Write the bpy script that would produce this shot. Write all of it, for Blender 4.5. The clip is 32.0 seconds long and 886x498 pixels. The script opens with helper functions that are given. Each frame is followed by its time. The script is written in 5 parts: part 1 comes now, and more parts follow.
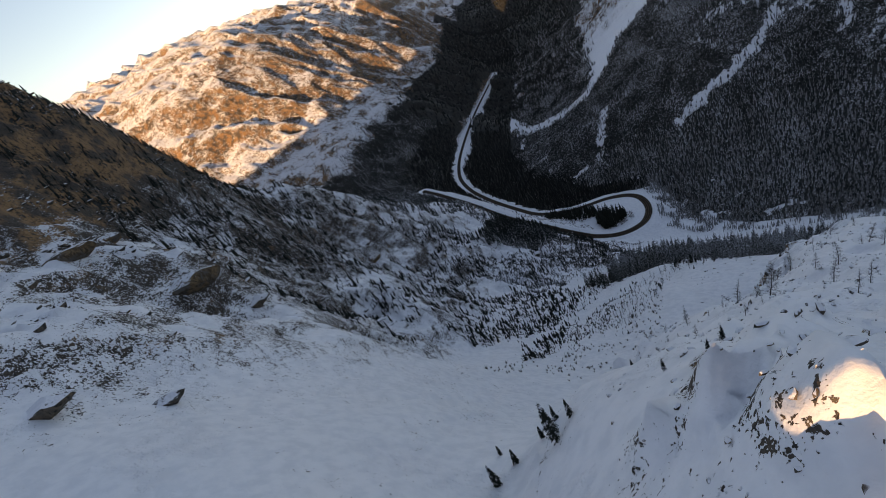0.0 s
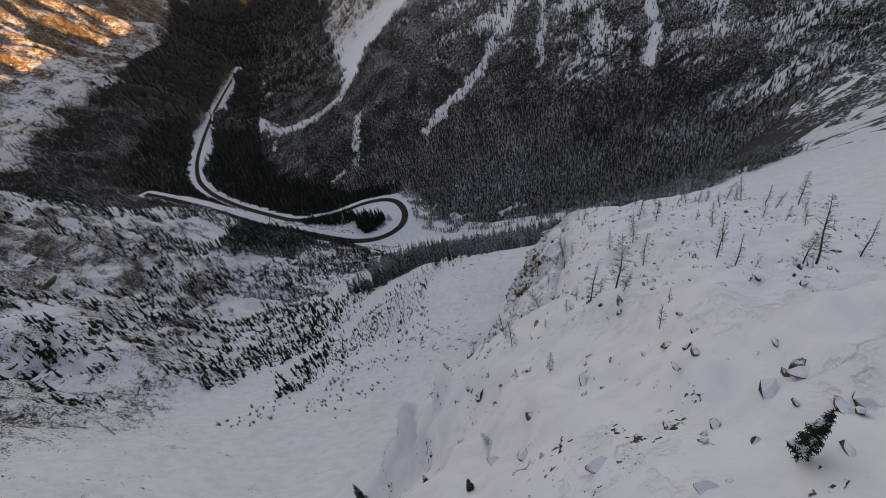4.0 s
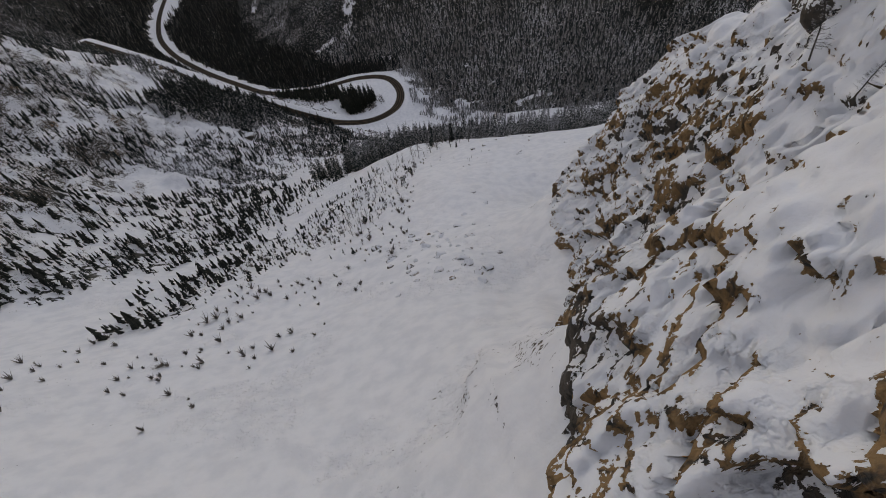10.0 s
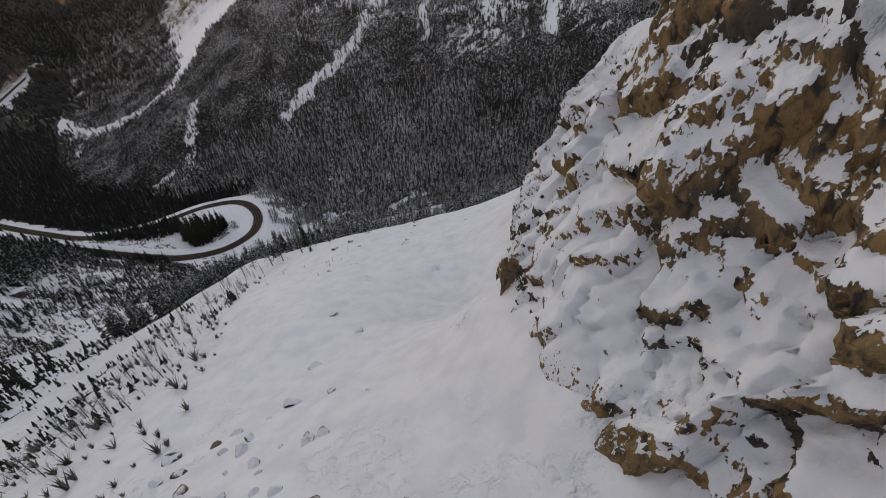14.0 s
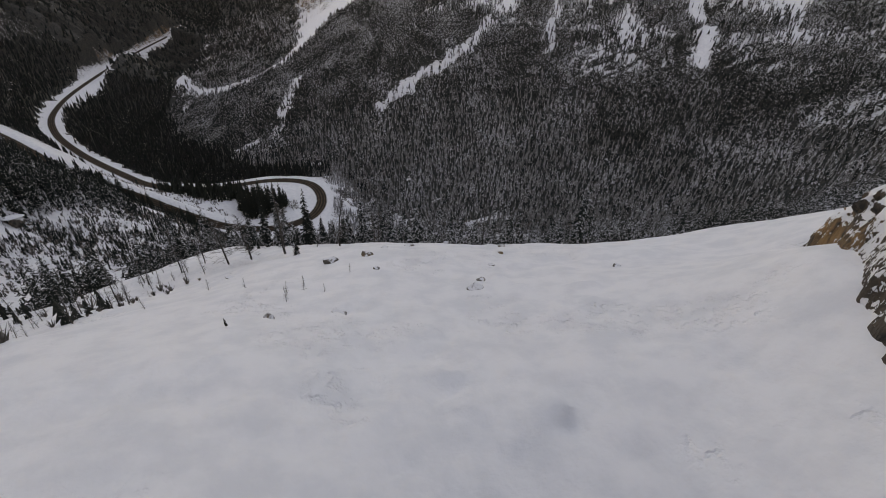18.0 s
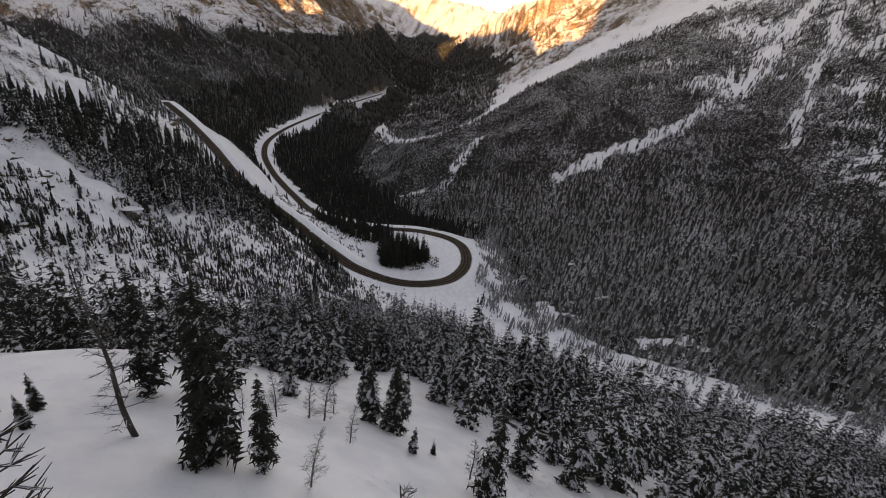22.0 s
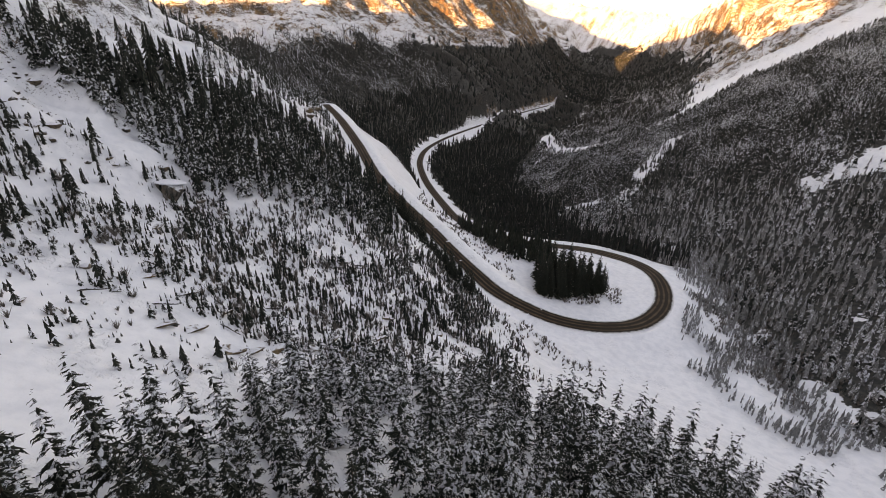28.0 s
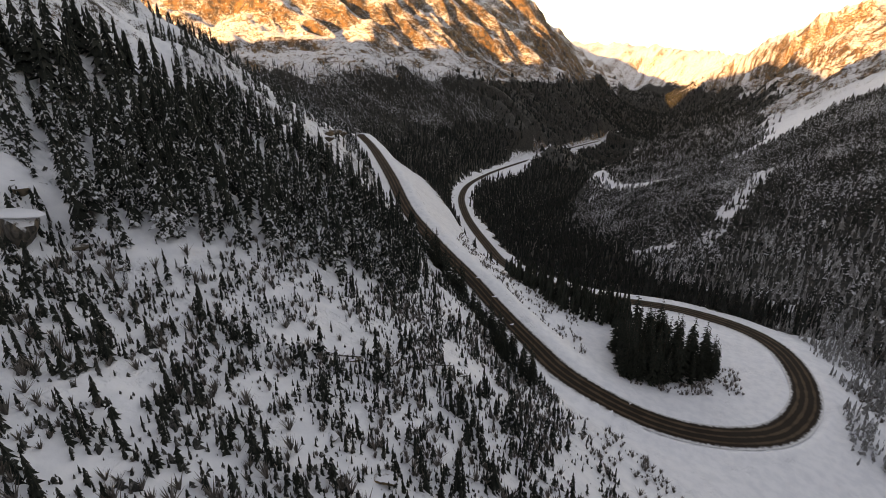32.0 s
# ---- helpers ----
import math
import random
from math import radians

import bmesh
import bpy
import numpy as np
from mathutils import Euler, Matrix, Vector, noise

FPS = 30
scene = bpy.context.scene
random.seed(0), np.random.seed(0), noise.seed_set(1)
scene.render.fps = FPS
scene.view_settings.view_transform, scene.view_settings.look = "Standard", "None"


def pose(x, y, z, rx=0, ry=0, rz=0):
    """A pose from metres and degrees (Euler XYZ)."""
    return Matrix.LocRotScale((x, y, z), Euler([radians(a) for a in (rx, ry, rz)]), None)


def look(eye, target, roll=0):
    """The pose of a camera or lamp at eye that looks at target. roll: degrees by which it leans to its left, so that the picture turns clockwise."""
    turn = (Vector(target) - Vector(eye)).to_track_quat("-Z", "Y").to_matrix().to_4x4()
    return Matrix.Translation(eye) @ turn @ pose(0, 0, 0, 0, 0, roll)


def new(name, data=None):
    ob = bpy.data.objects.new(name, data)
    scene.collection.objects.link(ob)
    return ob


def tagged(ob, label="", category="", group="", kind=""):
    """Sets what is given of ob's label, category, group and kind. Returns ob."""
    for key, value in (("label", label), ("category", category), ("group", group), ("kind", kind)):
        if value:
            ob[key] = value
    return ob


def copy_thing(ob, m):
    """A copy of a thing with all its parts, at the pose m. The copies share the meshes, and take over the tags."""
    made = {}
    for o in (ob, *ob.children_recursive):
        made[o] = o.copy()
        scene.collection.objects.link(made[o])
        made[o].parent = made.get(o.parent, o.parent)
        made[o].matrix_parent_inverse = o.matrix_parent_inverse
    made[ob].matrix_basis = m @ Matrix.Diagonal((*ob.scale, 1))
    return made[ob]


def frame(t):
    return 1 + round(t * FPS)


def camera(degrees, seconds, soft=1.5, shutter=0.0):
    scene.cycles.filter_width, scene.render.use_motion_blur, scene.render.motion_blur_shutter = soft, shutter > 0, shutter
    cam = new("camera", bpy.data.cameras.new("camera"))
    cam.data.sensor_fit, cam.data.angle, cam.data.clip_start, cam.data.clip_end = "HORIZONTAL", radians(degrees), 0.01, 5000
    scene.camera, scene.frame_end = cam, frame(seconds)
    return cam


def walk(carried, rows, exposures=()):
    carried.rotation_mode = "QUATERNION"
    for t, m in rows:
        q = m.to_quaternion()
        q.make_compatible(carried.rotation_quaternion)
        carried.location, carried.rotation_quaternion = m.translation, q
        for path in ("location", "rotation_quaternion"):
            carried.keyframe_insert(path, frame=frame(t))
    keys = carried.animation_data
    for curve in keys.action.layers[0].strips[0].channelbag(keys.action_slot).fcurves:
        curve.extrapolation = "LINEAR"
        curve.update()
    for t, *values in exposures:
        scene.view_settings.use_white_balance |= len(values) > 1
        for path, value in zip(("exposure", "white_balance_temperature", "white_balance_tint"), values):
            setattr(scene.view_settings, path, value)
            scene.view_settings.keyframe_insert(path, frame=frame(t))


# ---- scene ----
cam = camera(89.1, 32.0, 0.5)
PATH = [
    (0, (-14.31, -543.83, 355.28), (-15.1401, -542.2960, 354.3081), -28.17),
    (0.5, (-16.88, -541.00, 352.62), (-17.4555, -539.4077, 351.5525), -30.20),
    (1, (-18.65, -537.71, 349.72), (-19.0122, -536.0939, 348.5917), -31.03),
    (1.5, (-19.66, -533.94, 346.38), (-19.8433, -532.3252, 345.2089), -30.37),
    (2, (-19.99, -530.15, 342.93), (-20.0275, -528.5525, 341.7325), -28.49),
    (2.5, (-19.64, -526.02, 339.29), (-19.5734, -524.4305, 338.0711), -25.42),
    (4.5, (-19.93, -508.59, 325.44), (-19.7973, -507.0380, 324.1901), -7.12),
    (5, (-18.98, -503.08, 320.24), (-18.8778, -501.5431, 318.9705), -2.84),
    (5.5, (-18.14, -497.92, 315.01), (-18.0777, -496.3989, 313.7163), 0.47),
    (6, (-17.49, -492.87, 309.46), (-17.4655, -491.3579, 308.1495), 2.52),
    (6.5, (-17.15, -487.88, 304.67), (-17.1560, -486.3912, 303.3410), 3.30),
    (7, (-17.03, -482.88, 299.85), (-17.0571, -481.4129, 298.4911), 2.80),
    (7.5, (-16.81, -477.50, 294.50), (-16.8416, -476.0692, 293.1076), 1.10),
    (8, (-16.70, -472.89, 289.02), (-16.7199, -471.4969, 287.5830), -1.19),
    (8.5, (-16.55, -468.52, 283.21), (-16.5481, -467.1744, 281.7343), -3.62),
    (9, (-16.45, -464.35, 277.18), (-16.4299, -463.0368, 275.6695), -5.58),
    (9.5, (-16.34, -460.35, 271.03), (-16.2961, -459.0615, 269.5062), -7.37),
    (10, (-16.22, -456.25, 264.61), (-16.1425, -454.9677, 263.0839), -8.47),
    (10.5, (-16.09, -452.04, 258.22), (-15.9691, -450.7466, 256.6996), -9.40),
    (11, (-15.61, -447.06, 251.47), (-15.4205, -445.7350, 249.9801), -10.29),
    (11.5, (-14.43, -441.72, 245.35), (-14.1506, -440.3587, 243.9173), -10.79),
    (12, (-12.71, -436.02, 239.72), (-12.3289, -434.6149, 238.3518), -10.53),
    (12.5, (-10.52, -430.23, 234.78), (-10.0365, -428.7989, 233.4674), -9.57),
    (13, (-8.04, -424.33, 230.10), (-7.4755, -422.8939, 228.8296), -8.30),
    (13.5, (-5.69, -418.50, 225.57), (-5.0693, -417.0528, 224.3403), -6.48),
    (15.5, (2.74, -394.79, 208.24), (3.3958, -393.2852, 207.1043), 0.14),
    (16, (4.88, -388.37, 204.08), (5.5107, -386.8464, 202.9537), 1.31),
    (16.5, (7.08, -381.86, 199.75), (7.6725, -380.3121, 198.6261), 2.30),
    (17, (9.18, -375.42, 195.25), (9.7168, -373.8541, 194.1290), 2.70),
    (17.5, (10.95, -369.05, 190.76), (11.4183, -367.4616, 189.6383), 3.01),
    (18, (12.44, -362.77, 186.29), (12.8348, -361.1537, 185.1809), 2.97),
    (18.5, (13.82, -356.38, 181.95), (14.1460, -354.7355, 180.8565), 2.84),
    (19, (14.92, -349.63, 177.74), (15.1790, -347.9465, 176.6998), 2.51),
    (19.5, (15.79, -342.33, 173.99), (15.9761, -340.5959, 173.0141), 2.52),
    (20, (16.36, -334.46, 170.87), (16.4768, -332.6851, 169.9507), 2.92),
    (20.5, (16.98, -326.04, 168.03), (17.0200, -324.2429, 167.1525), 3.72),
    (21, (17.18, -318.01, 165.26), (17.1305, -316.2119, 164.3952), 4.74),
    (21.5, (17.17, -310.46, 162.44), (17.0199, -308.6678, 161.5640), 5.56),
    (22, (16.79, -303.35, 159.61), (16.5251, -301.5733, 158.7280), 6.24),
    (22.5, (15.98, -296.55, 156.74), (15.6161, -294.8020, 155.8438), 6.62),
    (23, (14.86, -290.04, 153.72), (14.4110, -288.3220, 152.7999), 6.11),
    (23.5, (13.48, -283.78, 150.54), (12.9724, -282.0885, 149.6011), 4.81),
    (24, (11.96, -277.71, 147.20), (11.3973, -276.0365, 146.2505), 2.97),
    (24.5, (10.35, -271.75, 143.76), (9.7527, -270.0991, 142.8071), 1.18),
    (25, (8.54, -265.81, 140.24), (7.9064, -264.1672, 139.2887), -0.14),
    (25.5, (6.50, -259.76, 136.71), (5.8273, -258.1228, 135.7725), -1.11),
    (27.5, (-2.98, -235.41, 123.07), (-3.8548, -233.8305, 122.2243), 0.06),
    (28, (-5.86, -229.48, 120.11), (-6.7848, -227.9198, 119.2779), 0.56),
    (28.5, (-9.04, -223.64, 117.36), (-10.0170, -222.0931, 116.5487), 0.89),
    (29, (-12.46, -217.82, 114.93), (-13.4713, -216.2821, 114.1559), 0.85),
    (29.5, (-15.97, -211.96, 112.80), (-17.0100, -210.4286, 112.0554), 0.52),
    (30, (-19.74, -206.06, 110.97), (-20.8111, -204.5228, 110.2513), 0.09),
    (30.5, (-23.65, -200.26, 109.25), (-24.7368, -198.7292, 108.5460), -0.15),
    (31, (-27.57, -194.58, 107.56), (-28.6715, -193.0614, 106.8679), -0.31),
    (31.5, (-31.45, -189.01, 105.87), (-32.5520, -187.4921, 105.1823), -0.33),
    (32, (-35.26, -183.52, 104.11), (-36.3713, -182.0081, 103.4293), -0.38),
]
walk(
    cam,
    [(t, look(eye, target, roll)) for t, eye, target, roll in PATH],
    [(0.0, 0.97, 7900, 25), (2.5, 1.42, 9800, 29), (5.0, 1.45, 10800, 31), (9.0, 1.6, 11600, 32), (13.0, 1.85, 11800, 32), (16.0, 1.9, 12000, 32), (19.0, 1.8, 12200, 32), (21.0, 1.65, 12400, 33), (23.0, 2.22, 12600, 33), (25.0, 2.6, 12600, 33), (28.0, 2.45, 12800, 33), (32.0, 1.95, 13000, 31)],
)

# ---- light: a low winter sun, cut off by an unseen ridge added to the south, and the open sky ----
SUN_TRAVEL = Vector((0.05, 0.985, -0.122)).normalized()
world = bpy.data.worlds.new("sky")
scene.world = world
world.use_nodes = True
wn = world.node_tree.nodes
sky = wn.new("ShaderNodeTexSky")
sky.sky_type = "NISHITA"
sky.sun_disc = False
sky.sun_elevation = math.asin(-SUN_TRAVEL.z)
sky.sun_rotation = math.atan2(-SUN_TRAVEL.x, -SUN_TRAVEL.y)
sky.altitude = 1600
sky.air_density, sky.dust_density, sky.ozone_density = 1.0, 0.8, 1.0
world.node_tree.links.new(sky.outputs[0], wn["Background"].inputs[0])
wn["Background"].inputs[1].default_value = 0.15
sun_lamp = bpy.data.lights.new("sun", "SUN")
sun_lamp.energy, sun_lamp.angle, sun_lamp.color = 4.8, radians(0.5), (1.0, 0.68, 0.33)
sun = new("sun", sun_lamp)
sun.matrix_world = look((0, 0, 900), Vector((0, 0, 900)) + SUN_TRAVEL)


# ---- materials ----
from mathutils.bvhtree import BVHTree


class Mat:
    """A node material, built in a few words."""

    def __init__(self, name, rough=0.8):
        self.m = bpy.data.materials.new(name)
        self.m.use_nodes = True
        self.t = self.m.node_tree
        self.b = self.t.nodes["Principled BSDF"]
        self.b.inputs["Roughness"].default_value = rough
        self.b.inputs["Specular IOR Level"].default_value = 0.3

    def n(self, kind, **sets):
        node = self.t.nodes.new("ShaderNode" + kind)
        for key, value in sets.items():
            setattr(node, key, value)
        return node

    def put(self, socket, value):
        if isinstance(value, bpy.types.NodeSocket):
            self.t.links.new(value, socket)
        else:
            socket.default_value = value

    def where(self, kind="Position"):
        return self.n("NewGeometry").outputs[kind]

    def noise(self, scale, detail=4.0, at=None, rough=0.55, stretch=None, warp=0.0):
        at = at or self.where()
        if stretch:
            v = self.n("VectorMath", operation="MULTIPLY")
            self.put(v.inputs[0], at)
            v.inputs[1].default_value = stretch
            at = v.outputs[0]
        t = self.n("TexNoise")
        self.put(t.inputs["Vector"], at)
        t.inputs["Scale"].default_value, t.inputs["Detail"].default_value = scale, detail
        t.inputs["Roughness"].default_value, t.inputs["Distortion"].default_value = rough, warp
        return t.outputs["Fac"]

    def cells(self, scale, at=None, feature="F1", out="Distance"):
        t = self.n("TexVoronoi", feature=feature)
        self.put(t.inputs["Vector"], at or self.where())
        t.inputs["Scale"].default_value = scale
        return t.outputs[out]

    def math(self, op, a, b=0.0, c=0.0):
        t = self.n("Math", operation=op)
        for socket, value in zip(t.inputs, (a, b, c)):
            self.put(socket, value)
        return t.outputs[0]

    def step(self, value, low, high, a=0.0, b=1.0):
        t = self.n("MapRange", interpolation_type="SMOOTHSTEP")
        self.put(t.inputs["Value"], value)
        for key, v in zip(("From Min", "From Max", "To Min", "To Max"), (low, high, a, b)):
            t.inputs[key].default_value = v
        return t.outputs[0]

    def mix(self, fac, a, b):
        t = self.n("Mix", data_type="RGBA")
        self.put(t.inputs[0], fac)
        for socket, value in ((t.inputs[6], a), (t.inputs[7], b)):
            self.put(socket, (*value, 1.0) if isinstance(value, tuple) else value)
        return t.outputs[2]

    def up(self):
        t = self.n("SeparateXYZ")
        self.put(t.inputs[0], self.where("Normal"))
        return t.outputs[2]

    def part(self, name):
        return self.n("Attribute", attribute_name=name).outputs["Fac"]

    def bump(self, height, strength=0.5, distance=0.1):
        t = self.n("Bump")
        self.put(t.inputs["Height"], height)
        t.inputs["Strength"].default_value, t.inputs["Distance"].default_value = strength, distance
        self.put(self.b.inputs["Normal"], t.outputs[0])

    def colour(self, value):
        self.put(self.b.inputs["Base Color"], (*value, 1.0) if isinstance(value, tuple) else value)
        return self.m


SNOW, SNOW_OLD = (0.80, 0.81, 0.84), (0.70, 0.72, 0.76)


def ground_material():
    """Snow on all that lies flat enough, rock where it is steep, brush and needles showing through where the ground says so."""
    m = Mat("snowy_ground", 0.75)
    broad, mid, fine = m.noise(0.045, 5, warp=0.5), m.noise(0.28, 6, warp=0.9), m.noise(1.5, 5, warp=0.8)
    bands = m.noise(0.22, 5, stretch=(0.4, 0.4, 1.7), warp=0.6)
    rock_tone = m.mix(m.step(m.math("MULTIPLY_ADD", m.part("ochre"), 0.3, m.noise(0.09, 4)), 0.56, 0.74), (0.085, 0.068, 0.055), (0.30, 0.17, 0.082))
    rock_tone = m.mix(m.step(m.noise(1.3, 6, stretch=(1, 1, 0.35), warp=0.8), 0.32, 0.55), (0.035, 0.032, 0.03), rock_tone)
    snow_tone = m.mix(m.step(m.noise(0.35, 4), 0.35, 0.7), SNOW, SNOW_OLD)
    steep = m.math("SUBTRACT", 1.0, m.up())
    bare = m.math("ADD", steep, m.part("bare"))
    sharp = m.math("MINIMUM", m.math("MULTIPLY_ADD", steep, 1.5, 0.6), 1.5)
    small = m.noise(3.4, 5, stretch=(1, 1, 0.55), warp=0.5)
    splinter = m.math("MULTIPLY_ADD", m.math("SUBTRACT", m.math("MULTIPLY_ADD", small, 0.7, m.math("MULTIPLY", fine, 0.8)), 0.75), sharp, 0.5)
    calm = m.math("MULTIPLY_ADD", m.part("crag"), -0.6, 1.0)
    for wave, much in ((broad, 0.3), (mid, 0.65), (bands, 0.5)):
        bare = m.math("MULTIPLY_ADD", m.math("MULTIPLY", m.math("SUBTRACT", wave, 0.5), calm), much, bare)
    bare = m.math("MULTIPLY_ADD", m.math("SUBTRACT", splinter, 0.5), 1.15, bare)
    flakes = m.noise(2.2, 6, rough=0.64, stretch=(1, 1, 0.45), warp=0.5)
    bare = m.math("MULTIPLY_ADD", m.math("MULTIPLY", m.math("SUBTRACT", flakes, 0.5), m.part("crag")), 1.0, bare)
    bare = m.math("MULTIPLY_ADD", m.math("MULTIPLY", m.math("SUBTRACT", m.noise(0.13, 8, rough=0.72, warp=0.7), 0.5), 1.3), m.part("wild"), bare)
    fac = m.step(bare, 0.42, 0.455)
    brush_tone = m.mix(m.step(m.noise(0.5, 5), 0.4, 0.6), (0.016, 0.018, 0.015), (0.05, 0.045, 0.04))
    brush = m.step(m.math("MULTIPLY_ADD", m.math("SUBTRACT", m.part("brush"), 0.5), 0.55, m.math("MULTIPLY_ADD", m.noise(0.42, 6, rough=0.6, warp=0.6), 0.6, m.math("MULTIPLY", m.noise(0.09, 4), 0.4))), 0.485, 0.52)
    crags = m.math("ADD", m.math("MULTIPLY", m.noise(0.3, 5, warp=0.7), 2.2), m.math("MULTIPLY", m.noise(2.2, 5, stretch=(1, 1, 0.5)), 0.5))
    crags = m.math("MULTIPLY_ADD", m.math("MULTIPLY", m.noise(0.11, 8, rough=0.68, warp=0.4), 9.0), m.part("wild"), m.math("MULTIPLY", crags, fac))
    scuffed = m.math("MULTIPLY", m.step(m.noise(0.075, 4), 0.52, 0.6), m.step(m.noise(1.1, 3), 0.45, 0.7))
    m.bump(m.math("ADD", m.math("MULTIPLY_ADD", scuffed, -0.22, m.math("MULTIPLY", m.noise(0.6, 5), 0.16)), m.math("MULTIPLY_ADD", m.noise(3.0, 4), 0.05, crags)), 0.8, 1.0)
    m.put(m.b.inputs["Roughness"], m.math("MULTIPLY_ADD", fac, 0.2, 0.65))
    return m.colour(m.mix(brush, m.mix(fac, snow_tone, rock_tone), brush_tone))


def foliage_material(name, dark, pale, snow, grain=1.2):
    """Needles with snow lying on them in clumps; every tree of a wood has its own tone."""
    m = Mat(name, 0.85)
    island = m.n("NewGeometry").outputs["Random Per Island"]
    tone = m.mix(m.math("MULTIPLY", island, 0.9), dark, pale)
    tone = m.mix(m.step(m.noise(grain * 3, 4), 0.45, 0.7), tone, tuple(0.5 * v for v in dark))
    lies = m.math("ADD", m.noise(grain, 4, warp=0.4), m.math("MULTIPLY", m.up(), 0.14))
    lies = m.math("MULTIPLY_ADD", m.math("SUBTRACT", island, 0.5), 0.12, lies)
    lies = m.math("MULTIPLY_ADD", m.math("SUBTRACT", m.noise(0.022, 5, rough=0.6), 0.5), 0.45, lies)
    return m.colour(m.mix(m.step(lies, 0.71 - 0.2 * snow, 0.78 - 0.2 * snow), tone, (0.68, 0.70, 0.74)))


def bark_material(name, tone, snow=0.3):
    m = Mat(name, 0.9)
    ridges = m.noise(6.0, 5, stretch=(1, 1, 0.2))
    body = m.mix(m.step(ridges, 0.35, 0.65), tuple(0.45 * v for v in tone), tone)
    lies = m.math("ADD", m.math("MULTIPLY", m.up(), 0.4), m.noise(2.5, 3))
    m.bump(ridges, 0.7, 0.05)
    return m.colour(m.mix(m.step(lies, 0.92 - snow, 1.02 - snow), body, (0.72, 0.74, 0.78)))


def rock_material(name, tone, other, cap=0.55):
    """Rock with snow on its upper faces."""
    m = Mat(name, 0.85)
    veins = m.noise(1.1, 7, stretch=(1, 1, 0.5), warp=0.7)
    body = m.mix(m.step(m.noise(0.22, 4), 0.42, 0.6), tone, other)
    body = m.mix(m.step(veins, 0.36, 0.6), tuple(0.35 * v for v in tone), body)
    lies = m.math("MULTIPLY_ADD", m.math("SUBTRACT", m.noise(0.8, 6, warp=0.6), 0.5), 1.1, m.up())
    m.bump(veins, 0.9, 0.25)
    return m.colour(m.mix(m.step(lies, cap - 0.08, cap + 0.1), body, m.mix(m.noise(0.5, 3), SNOW, SNOW_OLD)))


def asphalt_material():
    """Wet bare tracks with salt-grey between them and packed snow at the edges; the attribute runs from 0 to 1 across the road."""
    m = Mat("ploughed_asphalt", 0.8)
    m.b.inputs["Specular IOR Level"].default_value = 0.15
    across = m.part("across")
    wave = m.math("COSINE", m.math("MULTIPLY", across, 8 * math.pi))
    track = m.step(m.math("ADD", wave, m.math("MULTIPLY_ADD", m.noise(0.2, 5), 3.2, -1.6)), -0.2, 1.2)
    tone = m.mix(track, (0.020, 0.012, 0.0075), (0.085, 0.054, 0.034))
    edge = m.math("ABSOLUTE", m.math("SUBTRACT", across, 0.5))
    snowy = m.step(m.math("ADD", edge, m.math("MULTIPLY_ADD", m.noise(0.8, 5), 0.2, -0.1)), 0.37, 0.48)
    m.bump(m.noise(9, 4), 0.3, 0.03)
    return m.colour(m.mix(snowy, tone, (0.62, 0.62, 0.63)))


GROUND = ground_material()
SPRUCE = foliage_material("snowy_spruce_needles", (0.013, 0.017, 0.011), (0.030, 0.033, 0.024), 0.37, 1.7)
SPRUCE_YOUNG = foliage_material("young_conifer_needles", (0.014, 0.018, 0.013), (0.038, 0.041, 0.033), 0.48, 1.4)
SPRUCE_FAR = foliage_material("dark_conifer_needles", (0.013, 0.016, 0.012), (0.044, 0.043, 0.038), 0.62, 1.0)
SPRUCE_DARK = foliage_material("bare_conifer_needles", (0.014, 0.018, 0.012), (0.032, 0.036, 0.026), -0.75, 0.8)
SPRUCE_LOW = foliage_material("stunted_conifer_needles", (0.014, 0.017, 0.013), (0.036, 0.038, 0.03), 0.12, 1.3)
SPRUCE_SCRUB = foliage_material("frosted_scrub_needles", (0.03, 0.032, 0.028), (0.16, 0.155, 0.15), 0.45, 1.6)
SPRUCE_FLOOR = foliage_material("valley_conifer_needles", (0.011, 0.014, 0.011), (0.036, 0.035, 0.031), -0.05, 0.7)
FROSTED = foliage_material("frosted_conifer_needles", (0.16, 0.16, 0.158), (0.36, 0.36, 0.36), 0.5, 1.1)
BARK = bark_material("conifer_bark", (0.11, 0.085, 0.065))
GREY_WOOD = bark_material("weathered_grey_wood", (0.085, 0.072, 0.062), 0.10)
ROCK = rock_material("ochre_rock", (0.20, 0.13, 0.07), (0.10, 0.09, 0.08), 0.88)
BOULDER = rock_material("grey_boulder_rock", (0.13, 0.115, 0.10), (0.20, 0.15, 0.11), 0.5)
ASPHALT = asphalt_material()


# ---- the land: one sheet hung on crests, gullies, benches, the creek and the road ----
LINES = []


def lay(name, *stations):
    """A line of the landform: stations of x, y and height."""
    LINES.append(stations)
    return stations


road_upper = lay("road_upper", (-353, 119, 62), (-318, 100, 54), (-249, 46, 46), (-200, 6, 38), (-163, -16, 31), (-134, -30, 25), (-114, -40, 20), (-95, -48, 15), (-79, -55, 12))
road_loop = lay("road_loop", (-59, -56, 8), (-43, -52, 5), (-28, -43, 3), (-16, -28, 1), (-10, -6, 0), (-12, 17, -1), (-20, 36, -2), (-35, 48, -3), (-60, 53, -4))
road_lower = lay("road_lower", (-88, 51, -6), (-112, 51, -8), (-162, 66, -10), (-206, 105, -12), (-270, 174, -15), (-328, 254, -18), (-366, 342, -20), (-389, 482, -22), (-403, 760, -26), (-396, 1157, -30))
